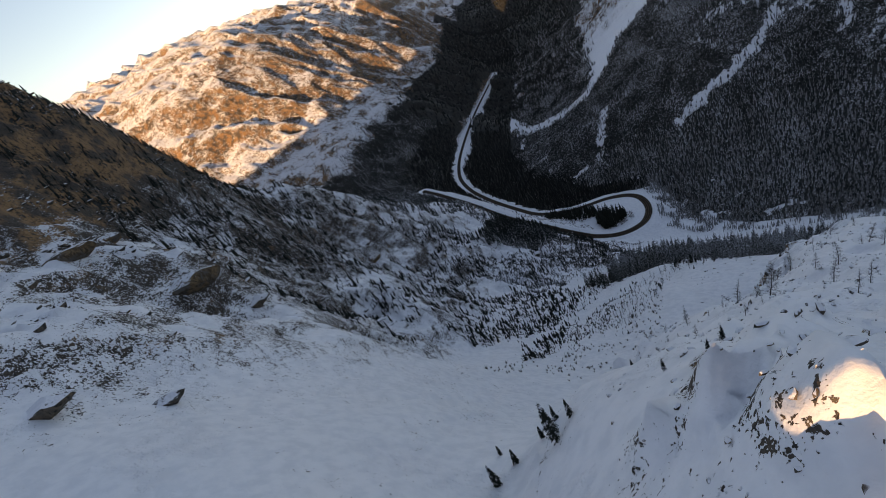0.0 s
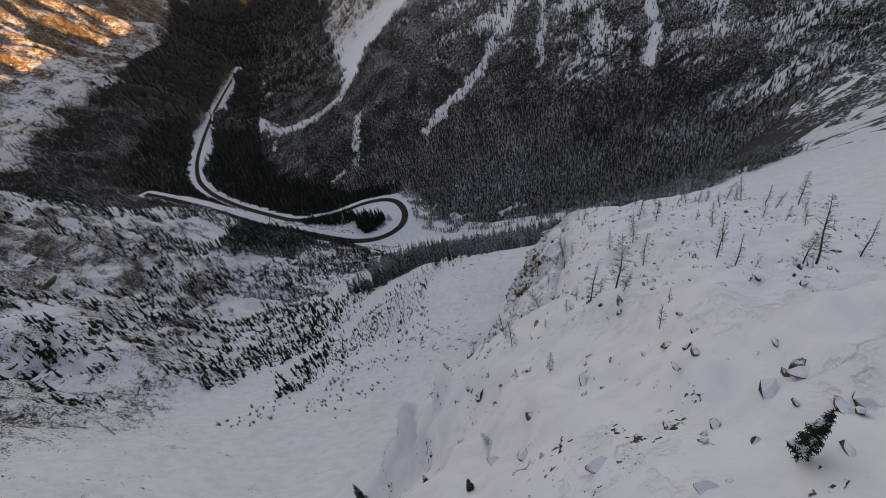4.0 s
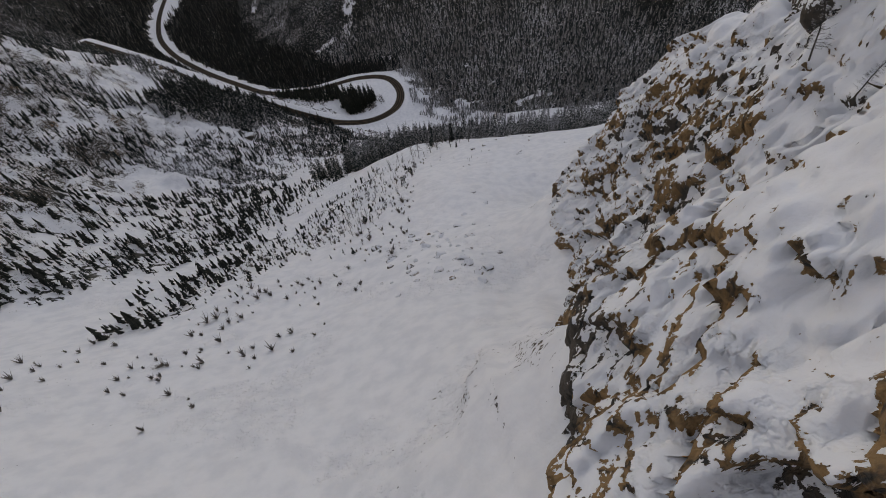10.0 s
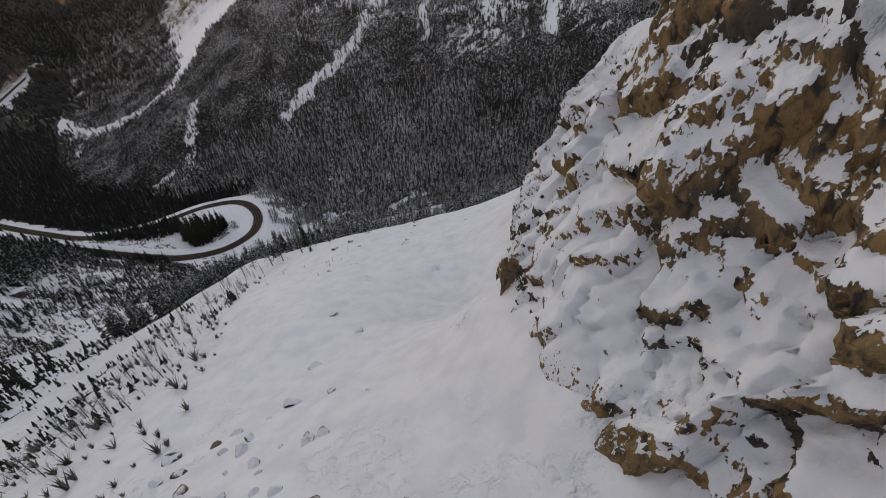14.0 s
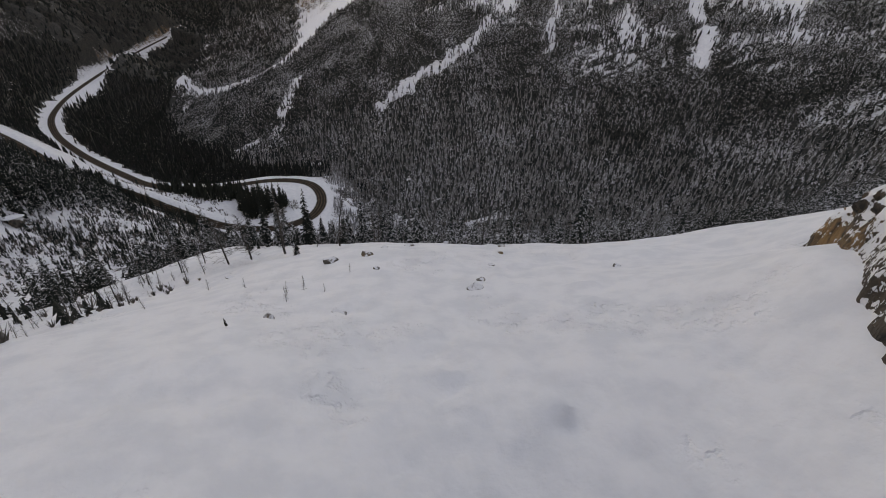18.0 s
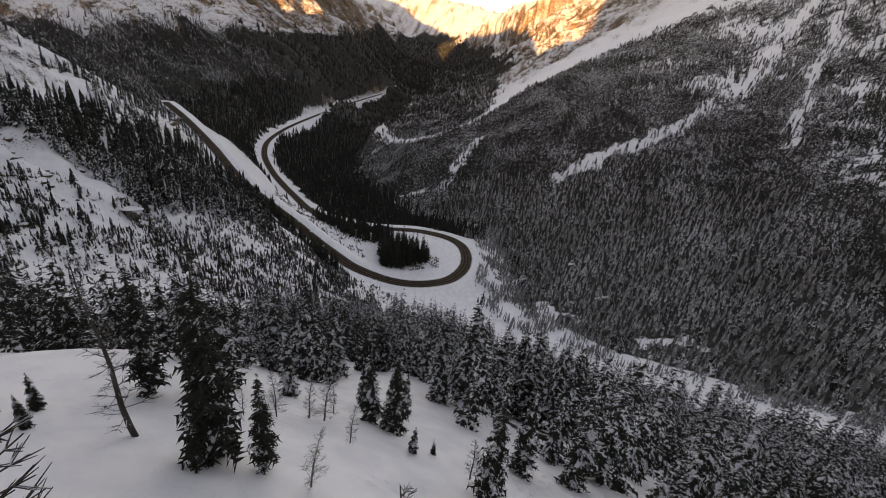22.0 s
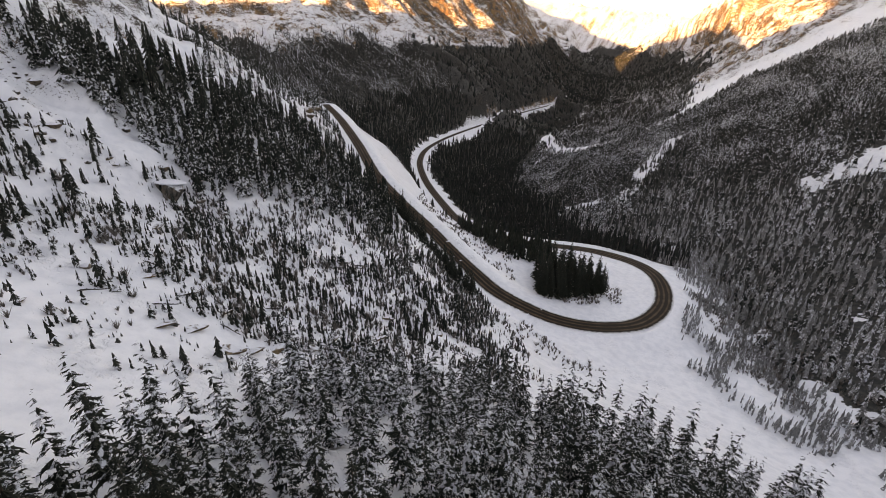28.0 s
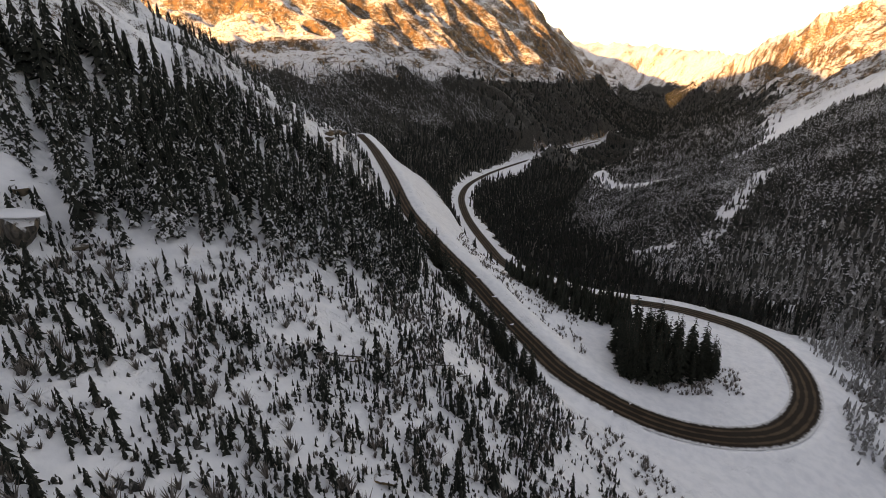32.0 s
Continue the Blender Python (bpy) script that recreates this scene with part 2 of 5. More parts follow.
lay("start_ridge", (120, -700, 390), (30, -600, 348), (4, -552, 338), (-6, -530, 333), (-10, -521, 326), (-6, -513, 319), (-3, -503, 311), (-3, -492, 302), (-7, -481, 291), (-1, -475, 285), (-4, -468, 276), (-7, -465, 269), (-2, -457, 262))
lay("start_flank", (-16, -523, 322), (-29, -507, 304), (-13, -490, 294), (-17, -481, 286), (-20, -477, 279), (-27, -478, 274), (-11, -476, 284), (20, -520, 318))
lay("ridge_shoulder", (3, -453, 263), (9, -446, 262), (13, -428, 250), (28, -412, 243), (30, -437, 262), (18, -495, 300), (-2, -449.5, 253.5), (-1.5, -441.5, 249))
lay("ridge_beyond", (54, -476, 284), (53, -446, 266), (66, -423, 246), (101, -403, 235), (130, -470, 280), (220, -440, 250))
lay("ridge_far_side", (37, -400, 232), (90, -370, 205), (160, -350, 190), (212, -282, 143), (300, -330, 190))
lay("cliff_brink", (24, -402, 232), (29, -390, 222), (45, -369, 203), (56, -354, 201), (60, -345, 185))
lay("cliff_foot", (-9, -453, 244), (2, -437, 227), (8, -421, 212), (11, -411, 206), (10, -402, 200), (13, -391, 197), (28, -371, 175), (41, -352, 171), (58, -330, 160))
lay("couloir", (-45, -545, 315), (-38, -515, 294), (-30, -487, 269), (-22, -465, 246), (-16, -440, 222), (-12, -418, 205), (-9, -400, 194), (-3, -356, 172))
lay("apron", (8, -327, 157), (-19, -334, 160), (10, -317, 154), (-14, -308, 146), (30, -345, 164), (50, -318, 153), (75, -310, 150))
lay("apron_brow", (-12, -282, 136), (18, -303, 147), (50, -295, 138), (73, -295, 137), (92, -302, 141), (120, -306, 142), (-27, -317, 148))
lay("below_brow", (-14, -266, 122), (8, -252, 112), (36, -278, 127), (60, -265, 112), (100, -268, 112), (-3, -264, 119))
lay("left_snow", (-58, -527, 314), (-68, -497, 290), (-46, -472, 251), (-62, -460, 240), (-109, -351, 166), (-43, -485, 266), (-60, -390, 185), (-38, -397, 188), (-59, -336, 147))
lay("left_slope", (-87, -519, 318), (-118, -503, 316), (-121, -448, 274), (-118, -417, 217), (-116, -394, 196), (-149, -454, 288), (-158, -385, 214), (-162, -312, 178), (-152, -271, 133))
lay("left_rocks", (-128, -501, 330), (-164, -441, 308), (-199, -463, 345), (-218, -415, 318), (-147, -375, 225), (-216, -321, 232), (-215, -288, 211))
lay("left_crest", (-290, -440, 425), (-266, -379, 396), (-266, -346, 350), (-272, -320, 308), (-248, -270, 262), (-245, -225, 228), (-252, -173, 190), (-231, -97, 123))
lay("left_foot", (-161, -183, 113), (-119, -171, 82), (-92, -229, 92), (-69, -178, 64), (-92, -124, 53), (-77, -117, 44), (-137, -116, 76), (-219, -37, 84), (-235, -13, 82))
lay("wood", (-71, -221, 84), (-29, -245, 100), (19, -240, 98), (49, -195, 66), (-10, -200, 74), (-45, -160, 52), (0, -150, 45), (60, -150, 38))
lay("meadow", (-45, -95, 15), (-10, -75, 3), (15, -40, -2), (25, 10, -4), (10, 60, -5), (50, -110, 12), (-40, 0, 0), (-70, 10, 1))
lay("creek", (260, -180, 60), (170, -130, 36), (109, -90, 18), (70, -50, 6), (45, -10, -3), (25, 50, -8), (-20, 95, -14), (-90, 130, -22), (-200, 260, -45), (-280, 450, -60), (-310, 800, -85), (-330, 1200, -95))
lay("opposite_foot", (70, 30, 10), (33, 173, 34), (-39, 140, -12), (-52, 225, 15), (150, -40, 32), (234, 30, 60), (-110, 330, 5))
lay("opposite_slope", (104, 210, 88), (435, 123, 133), (318, 297, 150), (13, 466, 75), (263, 531, 195), (394, 60, 132), (460, 260, 205), (352, -60, 92), (600, 60, 190))
lay("opposite_spur", (-170, 400, -30), (-81, 465, 20), (-27, 566, 52), (48, 512, 92), (200, 760, 215), (420, 800, 330))
lay("opposite_crest", (560, 480, 330), (760, 300, 370), (900, 0, 390), (700, 900, 470), (900, -500, 450))
lay("west_spur", (-380, 150, 45), (-428, 456, 0), (-540, 226, 114), (-535, 375, 108), (-473, 603, 80), (-420, 330, 25), (-330, -10, 112))
# low ground added up-sun of the west face to let sunlight reach it
lay("west_hollow", (-760, 60, 100), (-830, 200, 140), (-850, -150, 120), (-900, -400, 160))
lay("west_face", (-730, 420, 190), (-680, 600, 190), (-650, 800, 170), (-520, 1000, 90), (-435, 1262, -20), (-588, 1529, 28))
lay("west_crest", (-960, 430, 390), (-900, 660, 425), (-787, 938, 330), (-785, 1116, 300), (-803, 1333, 345), (-754, 1575, 232), (-1290, 727, 470), (-600, 0, 90), (-2000, 961, 520))
lay("valley_far", (-500, 1500, -60), (-671, 2234, -80), (-450, 2273, -70), (-800, 3000, -40))
lay("east_ridge", (155, 1908, 310), (6, 2316, 305), (-176, 2813, 290), (-256, 2407, 100), (10, 2116, 150), (-250, 1700, 0), (500, 1700, 520), (200, 1100, 260))
# (-1230, 2350) to (-1900, 2400): hidden mountain added to shade the range's foot
lay("far_range_and_shader", (-1582, 3721, 395), (-1300, 3900, 330), (-1047, 4099, 362), (-710, 4164, 285), (-379, 4002, 228), (-1230, 2350, 440), (-1500, 2500, 500), (-1900, 2400, 480), (-1400, 3100, 300), (-800, 3500, 20))
# unseen ground, invented: lowered where sun must pass, raised where it must not
lay("behind", (10, -690, 316), (20, -850, 326), (-180, -700, 350), (-350, -620, 300), (-430, -450, 200), (-700, -500, 170), (300, -760, 440), (700, -900, 520), (-1500, -300, 200), (-40, -1000, 318), (-52, -1300, 340), (330, -1150, 560))
# unseen ridge added to shade the valley, notched so sun reaches the start ridge
lay("sun_block", (-2000, -1500, 240), (-1500, -1500, 300), (-1050, -1500, 330), (-790, -1500, 345), (-740, -1500, 400), (-690, -1500, 540), (-620, -1500, 640), (-480, -1500, 640), (-343, -1500, 660), (-220, -1500, 600), (-160, -1500, 520), (-110, -1500, 420), (-65, -1500, 260), (-20, -1500, 420), (45, -1500, 640), (160, -1500, 760), (330, -1500, 810), (500, -1500, 830), (700, -1500, 850), (1050, -1500, 860), (-75, -1800, 380), (-95, -2200, 430), (-140, -3000, 480))
lay("rim", (-4700, -4700, 250), (4700, -4700, 500), (4700, 4700, 500), (-4700, 4700, 500), (0, 4750, 240), (0, -4700, 500), (4700, 0, 500), (-4700, 0, 300))


def sheet(lines, soft):
    """The height over (x, y): a smooth surface (multiquadric) through the landform lines."""
    p = np.array([q for line in lines for q in line], float)
    n = len(p)
    a = np.zeros((n + 3, n + 3))
    a[:n, :n] = np.sqrt((p[:, None, 0] - p[None, :, 0]) ** 2 + (p[:, None, 1] - p[None, :, 1]) ** 2 + soft**2) - 0.8 * np.eye(n)
    a[:n, n:] = np.c_[np.ones(n), p[:, :2]]
    a[n:, :n] = a[:n, n:].T
    w = np.linalg.solve(a, np.r_[p[:, 2], 0, 0, 0])

    def height(x, y):
        x, y = np.broadcast_arrays(np.asarray(x, float), np.asarray(y, float))
        fx, fy = x.ravel(), y.ravel()
        z = w[n] + w[n + 1] * fx + w[n + 2] * fy
        for c in range(0, len(fx), 1024):
            d = (fx[c : c + 1024, None] - p[:, 0]) ** 2
            d += (fy[c : c + 1024, None] - p[:, 1]) ** 2
            d += soft**2
            z[c : c + 1024] += np.sqrt(d, out=d) @ w[:n]
        return z.reshape(x.shape)

    return height


def grain(x, y, size, seed=0):
    """Gradient noise of the given wavelength, about -1 to 1."""
    x, y = np.asarray(x, float) / size + 17.3 * seed, np.asarray(y, float) / size - 9.7 * seed
    i, j = np.floor(x), np.floor(y)
    u, v = x - i, y - j

    def corner(di, dj):
        h = np.sin((i + di) * 127.1 + (j + dj) * 311.7 + seed * 74.7) * 43758.5453
        a = 2 * np.pi * (h - np.floor(h))
        return np.cos(a) * (u - di) + np.sin(a) * (v - dj)

    f, g = u * u * u * (u * (u * 6 - 15) + 10), v * v * v * (v * (v * 6 - 15) + 10)
    low = corner(0, 0) * (1 - f) + corner(1, 0) * f
    return 1.5 * (low * (1 - g) + (corner(0, 1) * (1 - f) + corner(1, 1) * f) * g)


def ridged(x, y, size, seed=0, octaves=4):
    total, gain = 0.0, 1.0
    for k in range(octaves):
        total = total + gain * (1 - 2 * np.abs(grain(x, y, size / 2**k, seed + k)))
        gain *= 0.55
    return total - 0.6


def smooth(v, low, high):
    f = np.clip((v - low) / (high - low), 0, 1)
    return f * f * (3 - 2 * f)


base = sheet(LINES, 5.0)


def spline(stations, gap):
    """A curve through the stations (Catmull-Rom), a point every gap metres."""
    p = np.array(stations, float)
    p = np.vstack([2 * p[0] - p[1], p, 2 * p[-1] - p[-2]])
    out = []
    for a, b, c, d in zip(p, p[1:], p[2:], p[3:]):
        for s in np.linspace(0, 1, max(2, int(np.hypot(*(c - b)[:2]) / gap)), endpoint=False):
            out.append(0.5 * (2 * b + (c - a) * s + (2 * a - 5 * b + 4 * c - d) * s**2 + (3 * b - a - 3 * c + d) * s**3))
    return np.array(out + [p[-2]])


road_line = spline(road_upper + road_loop + road_lower, 4.0)


def road_near(x, y):
    """The distance from the road's middle line, and the road's height there."""
    x, y = np.broadcast_arrays(np.asarray(x, float), np.asarray(y, float))
    fx, fy = x.ravel(), y.ravel()
    far, high = np.full(fx.shape, 900.0), np.zeros(fx.shape)
    near = np.flatnonzero((fx > -700) & (fx < 300) & (fy > -350) & (fy < 1450))
    for c in range(0, len(near), 1024):
        k = near[c : c + 1024]
        d = (fx[k, None] - road_line[:, 0]) ** 2
        d += (fy[k, None] - road_line[:, 1]) ** 2
        best = d.argmin(1)
        far[k], high[k] = np.sqrt(d[np.arange(len(k)), best]), road_line[best, 2]
    return far.reshape(x.shape), high.reshape(x.shape)


def relief(x, y):
    """How wild the ground is: 0 in the valley and on the snow fields, 1 on the mountains."""
    west = smooth(-x - 0.10 * y, 330, 520) * smooth(y, -60, 120)
    north = smooth(y, 1250, 1700)
    east = smooth(x + 0.75 * y, 480, 900) * smooth(y, -200, 100)
    rest = smooth(np.hypot(x, y + 250), 750, 1200)
    return np.maximum(np.maximum(west, north), np.maximum(0.5 * east, rest))


def steepness(x, y):
    return np.hypot((base(x + 1.5, y) - base(x - 1.5, y)) / 3, (base(x, y + 1.5) - base(x, y - 1.5)) / 3)


KNOBS = ((-8.5, -527, 4.4), (-11.5, -521, 3.4), (-13.5, -523, 2.6), (-7.5, -517, 3.0), (-16, -521.5, 2.2), (-18, -522.5, 2.0), (-2.5, -504, 2.4), (-27, -478, 3.0), (-20, -480, 2.2), (2, -537, 3.2), (-9, -535, 2.2), (-4, -511, 2.0), (-5, -531, 2.4), (-12, -514, 1.8), (5, -527, 2.6), (3, -515, 2.4), (6, -505, 2.2), (-9, -503, 1.6))


def ground(x, y):
    """The finished height of the land without the broken rock of the cliffs."""
    x, y = np.asarray(x, float), np.asarray(y, float)
    z = base(x, y)
    wild = relief(x, y)
    far = smooth(np.hypot(x, y), 900, 2200)
    wx, wy = x + 22 * grain(x, y, 90, 17) + 7 * grain(x, y, 30, 18), y + 22 * grain(x, y, 90, 19) + 7 * grain(x, y, 30, 20)
    south = smooth(-y, 900, 1300)
    low = 1 - (1 - smooth(z, -30, 130)) * smooth(y, 900, 1300)
    ribs = ridged(0.45 * wx + 0.2 * wy, wy - 0.35 * wx, 95, 11, 3)
    z = z + wild * low * (1 - 0.85 * south) * (40 * far * ridged(x, y, 420, 3, 3) + (15 + 12 * far) * ribs + 12 * ridged(wx, wy, 150, 12, 2) + 4.5 * ridged(wx, wy, 40, 15, 3))
    left = smooth(-x, 100, 150) * smooth(-y, 20, 90) * (1 - wild)
    z = z + left * (5.0 * ridged(x, y, 40, 21, 4) + 1.8 * ridged(x, y, 11, 5, 2))
    z = z + (1 - wild) * (1.1 * grain(x, y, 32, 7) + 0.45 * grain(x, y, 11, 8) + 0.16 * grain(x, y, 4.2, 9))
    crest = smooth(away(x, y, (25, -560), (6, -500), (8, -455), (30, -420), (70, -400)), 32, 12)
    z = z + crest * (1.3 * ridged(x, y, 11, 151, 3) + 0.5 * np.abs(grain(x, y, 3.5, 153)))
    lumps = np.exp(-(((x - 8) / 45) ** 2) - ((y + 345) / 60) ** 2) * smooth(grain(x, y, 14, 141), 0.0, 0.4)
    z = z + lumps * 0.55 * np.maximum(0, grain(x, y, 2.6, 142)) ** 1.5 * 2
    field = np.exp(-(((x - 4) / 50) ** 4) - ((y + 345) / 62) ** 4)
    z = z - field * (0.32 * smooth(grain(x, y, 2.0, 143), 0.3, 0.55) * smooth(grain(x, y, 21, 146), -0.2, 0.2) + 0.25 * smooth(grain(x, y, 3.2, 144), 0.15, 0.4) * smooth(grain(x, y, 17, 145), 0.0, 0.3))
    for a, b, tall in KNOBS:
        reach = np.hypot(x - a, y - b) / (0.95 * tall) + 0.35 * grain(x, y, 3.1, 181)
        z = z + tall * 0.9 * smooth(reach, 1.25, 0.35) * (1 + 0.25 * grain(x, y, 1.9, 182))
    d, high = road_near(x, y)
    verge = smooth(d, 8.5, 22.0)
    bank = 0.55 * np.exp(-(((d - 7.4) / 1.4) ** 2))
    return (z * verge + (high - 0.35) * (1 - verge)) + bank


def spread(low, fine_low, fine_high, high, fine, growth):
    """Places along an axis: even in the middle, wider and wider outwards."""
    mid = list(np.arange(fine_low, fine_high + 0.01, fine))
    for end in (high, low):
        step, at = fine, mid[-1] if end == high else mid[0]
        while abs(end - at) > step * 0.7:
            step = min(step * growth, 95.0)
            at = at + step if end == high else at - step
            mid = mid + [at] if end == high else [at] + mid
    return np.array(mid)


def axis(*bands):
    """Joins bands of (from, to, spacing) into one axis and widens it outwards to the rim."""
    inner = np.concatenate([np.arange(a, b, d) for a, b, d in bands])
    lows = spread(-4700, inner[0], inner[0] + 0.1, inner[0] + 0.2, bands[0][2], 1.032)
    highs = spread(inner[-1] - 0.2, inner[-1] - 0.1, inner[-1], 4780, bands[-1][2], 1.032)
    return np.unique(np.round(np.concatenate([lows[lows < inner[0] - 0.5], inner, highs[highs > inner[-1] + 0.5]]), 2))


def make_mesh(name, verts, faces, material, smooth_faces=True):
    """A mesh from arrays of corners and of equal-sided faces."""
    me = bpy.data.meshes.new(name)
    verts, faces = np.asarray(verts, np.float32), np.asarray(faces, np.int32)
    n, k = faces.shape
    me.vertices.add(len(verts))
    me.vertices.foreach_set("co", verts.ravel())
    me.loops.add(n * k)
    me.loops.foreach_set("vertex_index", faces.ravel())
    me.polygons.add(n)
    me.polygons.foreach_set("loop_start", np.arange(0, n * k, k, dtype=np.int32))
    me.polygons.foreach_set("use_smooth", np.full(n, smooth_faces))
    me.materials.append(material)
    me.update(calc_edges=True)
    return me


def mark(me, name, values):
    me.attributes.new(name, "FLOAT", "POINT").data.foreach_set("value", np.asarray(values, np.float32))


def inside(x, y, *corners):
    """Whether places lie inside a polygon of plan corners."""
    x, y = np.asarray(x, float), np.asarray(y, float)
    hit = np.zeros(x.shape, bool)
    for (ax, ay), (bx, by) in zip(corners, corners[1:] + corners[:1]):
        if ay != by:
            hit ^= ((ay > y) != (by > y)) & (x < (bx - ax) * (y - ay) / (by - ay) + ax)
    return hit


def away(x, y, *stations):
    """The distance from a line of plan stations."""
    best = np.full(np.shape(x), 1e9)
    for (ax, ay), (bx, by) in zip(stations, stations[1:]):
        s = np.clip(((x - ax) * (bx - ax) + (y - ay) * (by - ay)) / ((bx - ax) ** 2 + (by - ay) ** 2), 0, 1)
        best = np.minimum(best, np.hypot(x - ax - s * (bx - ax), y - ay - s * (by - ay)))
    return best


CREEK_Y = (-180, -130, -90, -50, -10, 50, 95, 130, 260, 450, 800, 1200, 2200)
CREEK_X = (260, 170, 109, 70, 45, 25, -20, -90, -200, -280, -310, -330, -500)


def past_creek(x, y):
    return x - np.interp(y, CREEK_Y, CREEK_X)


EDGE_X = (212, 124, 70, 36, 18, 6, -34, -96, -205, -285, -310, -330, -500)


def past_edge(x, y):
    return x - np.interp(y, CREEK_Y, EDGE_X)


BAND = ((-300, 640), (-237, 525), (-125, 452), (-75, 432), (-40, 465), (0, 575), (60, 606), (124, 618), (181, 632), (300, 665), (480, 740))


def past_band(x, y):
    """Beyond the long snow band that runs up the spur."""
    return y - np.interp(x, [q[0] for q in BAND], [q[1] for q in BAND])


CHUTES = (
    ((60, 148), (87, 158), (119, 167), (154, 184), (193, 229), (216, 268), (241, 278), (314, 400), (420, 560)),
    ((-60, 190), (-52, 250), (-40, 300)),
    BAND,
    ((352, 30), (394, 85), (450, 210), (560, 400)),
    ((250, 150), (300, 260), (380, 420)),
    ((430, 20), (500, 90), (590, 220), (680, 380)),
    ((330, 130), (380, 220), (470, 380)),
)


def opposite_cover(x, y):
    """The wood on the mountain across the creek, cut by avalanche chutes and thinner higher up."""
    side = past_edge(x, y)
    d, _ = road_near(x, y)
    keep = smooth(side, 2, 16) * smooth(d, 13, 20 + 6 * grain(x, y, 9, 64))
    for k, chute in enumerate(CHUTES):
        wide = (9, 9, 19, 8, 5, 6, 5)[k]
        keep = keep * ((0.2, 0.22, 0.03, 0.04, 0.22, 0.15, 0.15)[k] + (0.8, 0.78, 0.97, 0.96, 0.78, 0.85, 0.85)[k] * smooth(away(x, y, *chute) + 7 * grain(x, y, 26, 51 + k) + 7 * grain(x, y, 8, 56 + k), wide * 0.2, wide * 1.6))
    high = base(x, y)
    keep = keep * (1 - 0.8 * smooth(0.7 * grain(x * 0.6 + y * 0.2, y * 0.5, 38, 61) + 0.7 * grain(x, y, 9, 65) + 0.001 * (high - 130), 0.0, 0.6) * smooth(high, 50, 130))
    keep = keep * (1 - 0.8 * smooth(grain(x, y, 26, 62) + 0.4 * grain(x, y, 8, 63), 0.25, 0.6) * (1 - smooth(side, 40, 90)))
    keep = keep * (1 - 0.15 * smooth(high + 22 * grain(x, y, 60, 66) + 18 * grain(x, y, 16, 67), 105, 160))
    mottled = np.exp(-(((x - 300) / 60) ** 2) - ((y - 105) / 45) ** 2)
    keep = keep * (1 - 0.9 * mottled * smooth(grain(x, y, 13, 69) + 0.6 * grain(x, y, 6, 70), -0.1, 0.25))
    return keep * (1 - 0.3 * smooth(high, 210, 330)) * np.where(past_band(x, y) > 0, smooth(high + 12 * grain(x, y, 40, 68), 45, 15), 1.0)


def valley_cover(x, y):
    d, _ = road_near(x, y)
    below = x > np.interp(y, (40, 66, 105, 174, 254, 342, 482, 760, 1157), (-140, -162, -206, -270, -328, -366, -389, -403, -396))
    wide = 12 + 10 * smooth(y, 320, 520) + 7 * grain(x, y, 14, 83)
    gap = np.where(below & (y > 60), smooth(d, wide - 3, wide + 4), smooth(d, 10, 16 + 6 * grain(x, y, 14, 81)))
    floor = (y > np.interp(x, (-125, -100, -60, -30), (22, 40, 58, 62))) & (x < 0)
    return (past_creek(x, y) < 14) * gap * smooth(base(x, y), 125 + 20 * grain(x, y, 60, 82), 85) * (
        floor & ~inside(x, y, (-130, 30), (-175, 55), (-215, 95), (-330, 190), (-380, 190), (-370, 110), (-250, 30), (-150, -30))
    )


BELT = ((-172, -178), (-124, -163), (-112, -118), (-112, -92), (-135, -58), (-158, -46), (-176, -80), (-174, -135))


def bench_cover(x, y):
    d, _ = road_near(x, y)
    body = inside(x, y, (-170, -240), (-105, -262), (-72, -215), (-40, -165), (-32, -128), (-50, -95), (-85, -66), (-130, -48), (-120, -150))
    tongue = smooth(grain(x + 0.5 * y, y - 0.3 * x, 22, 91) + 0.6 * grain(x, y, 8, 92), 0.45, 0.1)
    return body * (0.12 + 0.88 * tongue) * smooth(d, 9, 15) * np.where(inside(x, y, *OPEN_BENCH), 0.2, 1.0)


SCRUB_EDGE = ((-125, -402), (-111, -386), (-99, -374), (-99, -332), (-83, -298), (-51, -270))
TONGUES = (
    ((-137, -312), (-157, -259), (-149, -202), (-116, -188), (-131, -238), (-127, -291)),
    ((-226, -300), (-202, -316), (-178, -255), (-194, -243), (-226, -262)),
    ((-160, -415), (-120, -398), (-108, -388), (-128, -376)),
    ((-200, -345), (-160, -352), (-150, -335), (-175, -325)),
)


def streak_cover(x, y):
    """Stunted conifers: thick on the scrub slope between tongues of snow, and in thin streaks on the snow field below it."""
    across, along = 0.86 * x - 0.5 * y, 0.5 * x + 0.86 * y
    band = grain(across, along * 0.18, 21, 101) + 0.35 * grain(x, y, 7, 102)
    wx, wy = x + 7 * grain(x, y, 17, 105) + 3 * grain(x, y, 6, 106), y + 7 * grain(x, y, 15, 107)
    thick = inside(wx, wy, *SCRUB_EDGE, (-75, -250), (-120, -262), (-112, -190), (-150, -196), (-190, -188), (-262, -212), (-295, -330), (-245, -420), (-150, -430))
    for tongue in TONGUES:
        thick &= ~inside(wx, wy, *tongue)
    thin = inside(wx, wy, (-99, -374), (-80, -405), (-38, -388), (-20, -352), (-14, -312), (-24, -298), *SCRUB_EDGE[:2:-1])
    return thick * (0.08 + 0.92 * smooth(0.7 * band + 0.7 * grain(x, y, 6, 104), -0.25, 0.15)) + 0.85 * thin * smooth(band + 0.5 * grain(x, y, 4, 104), 0.0, 0.35)


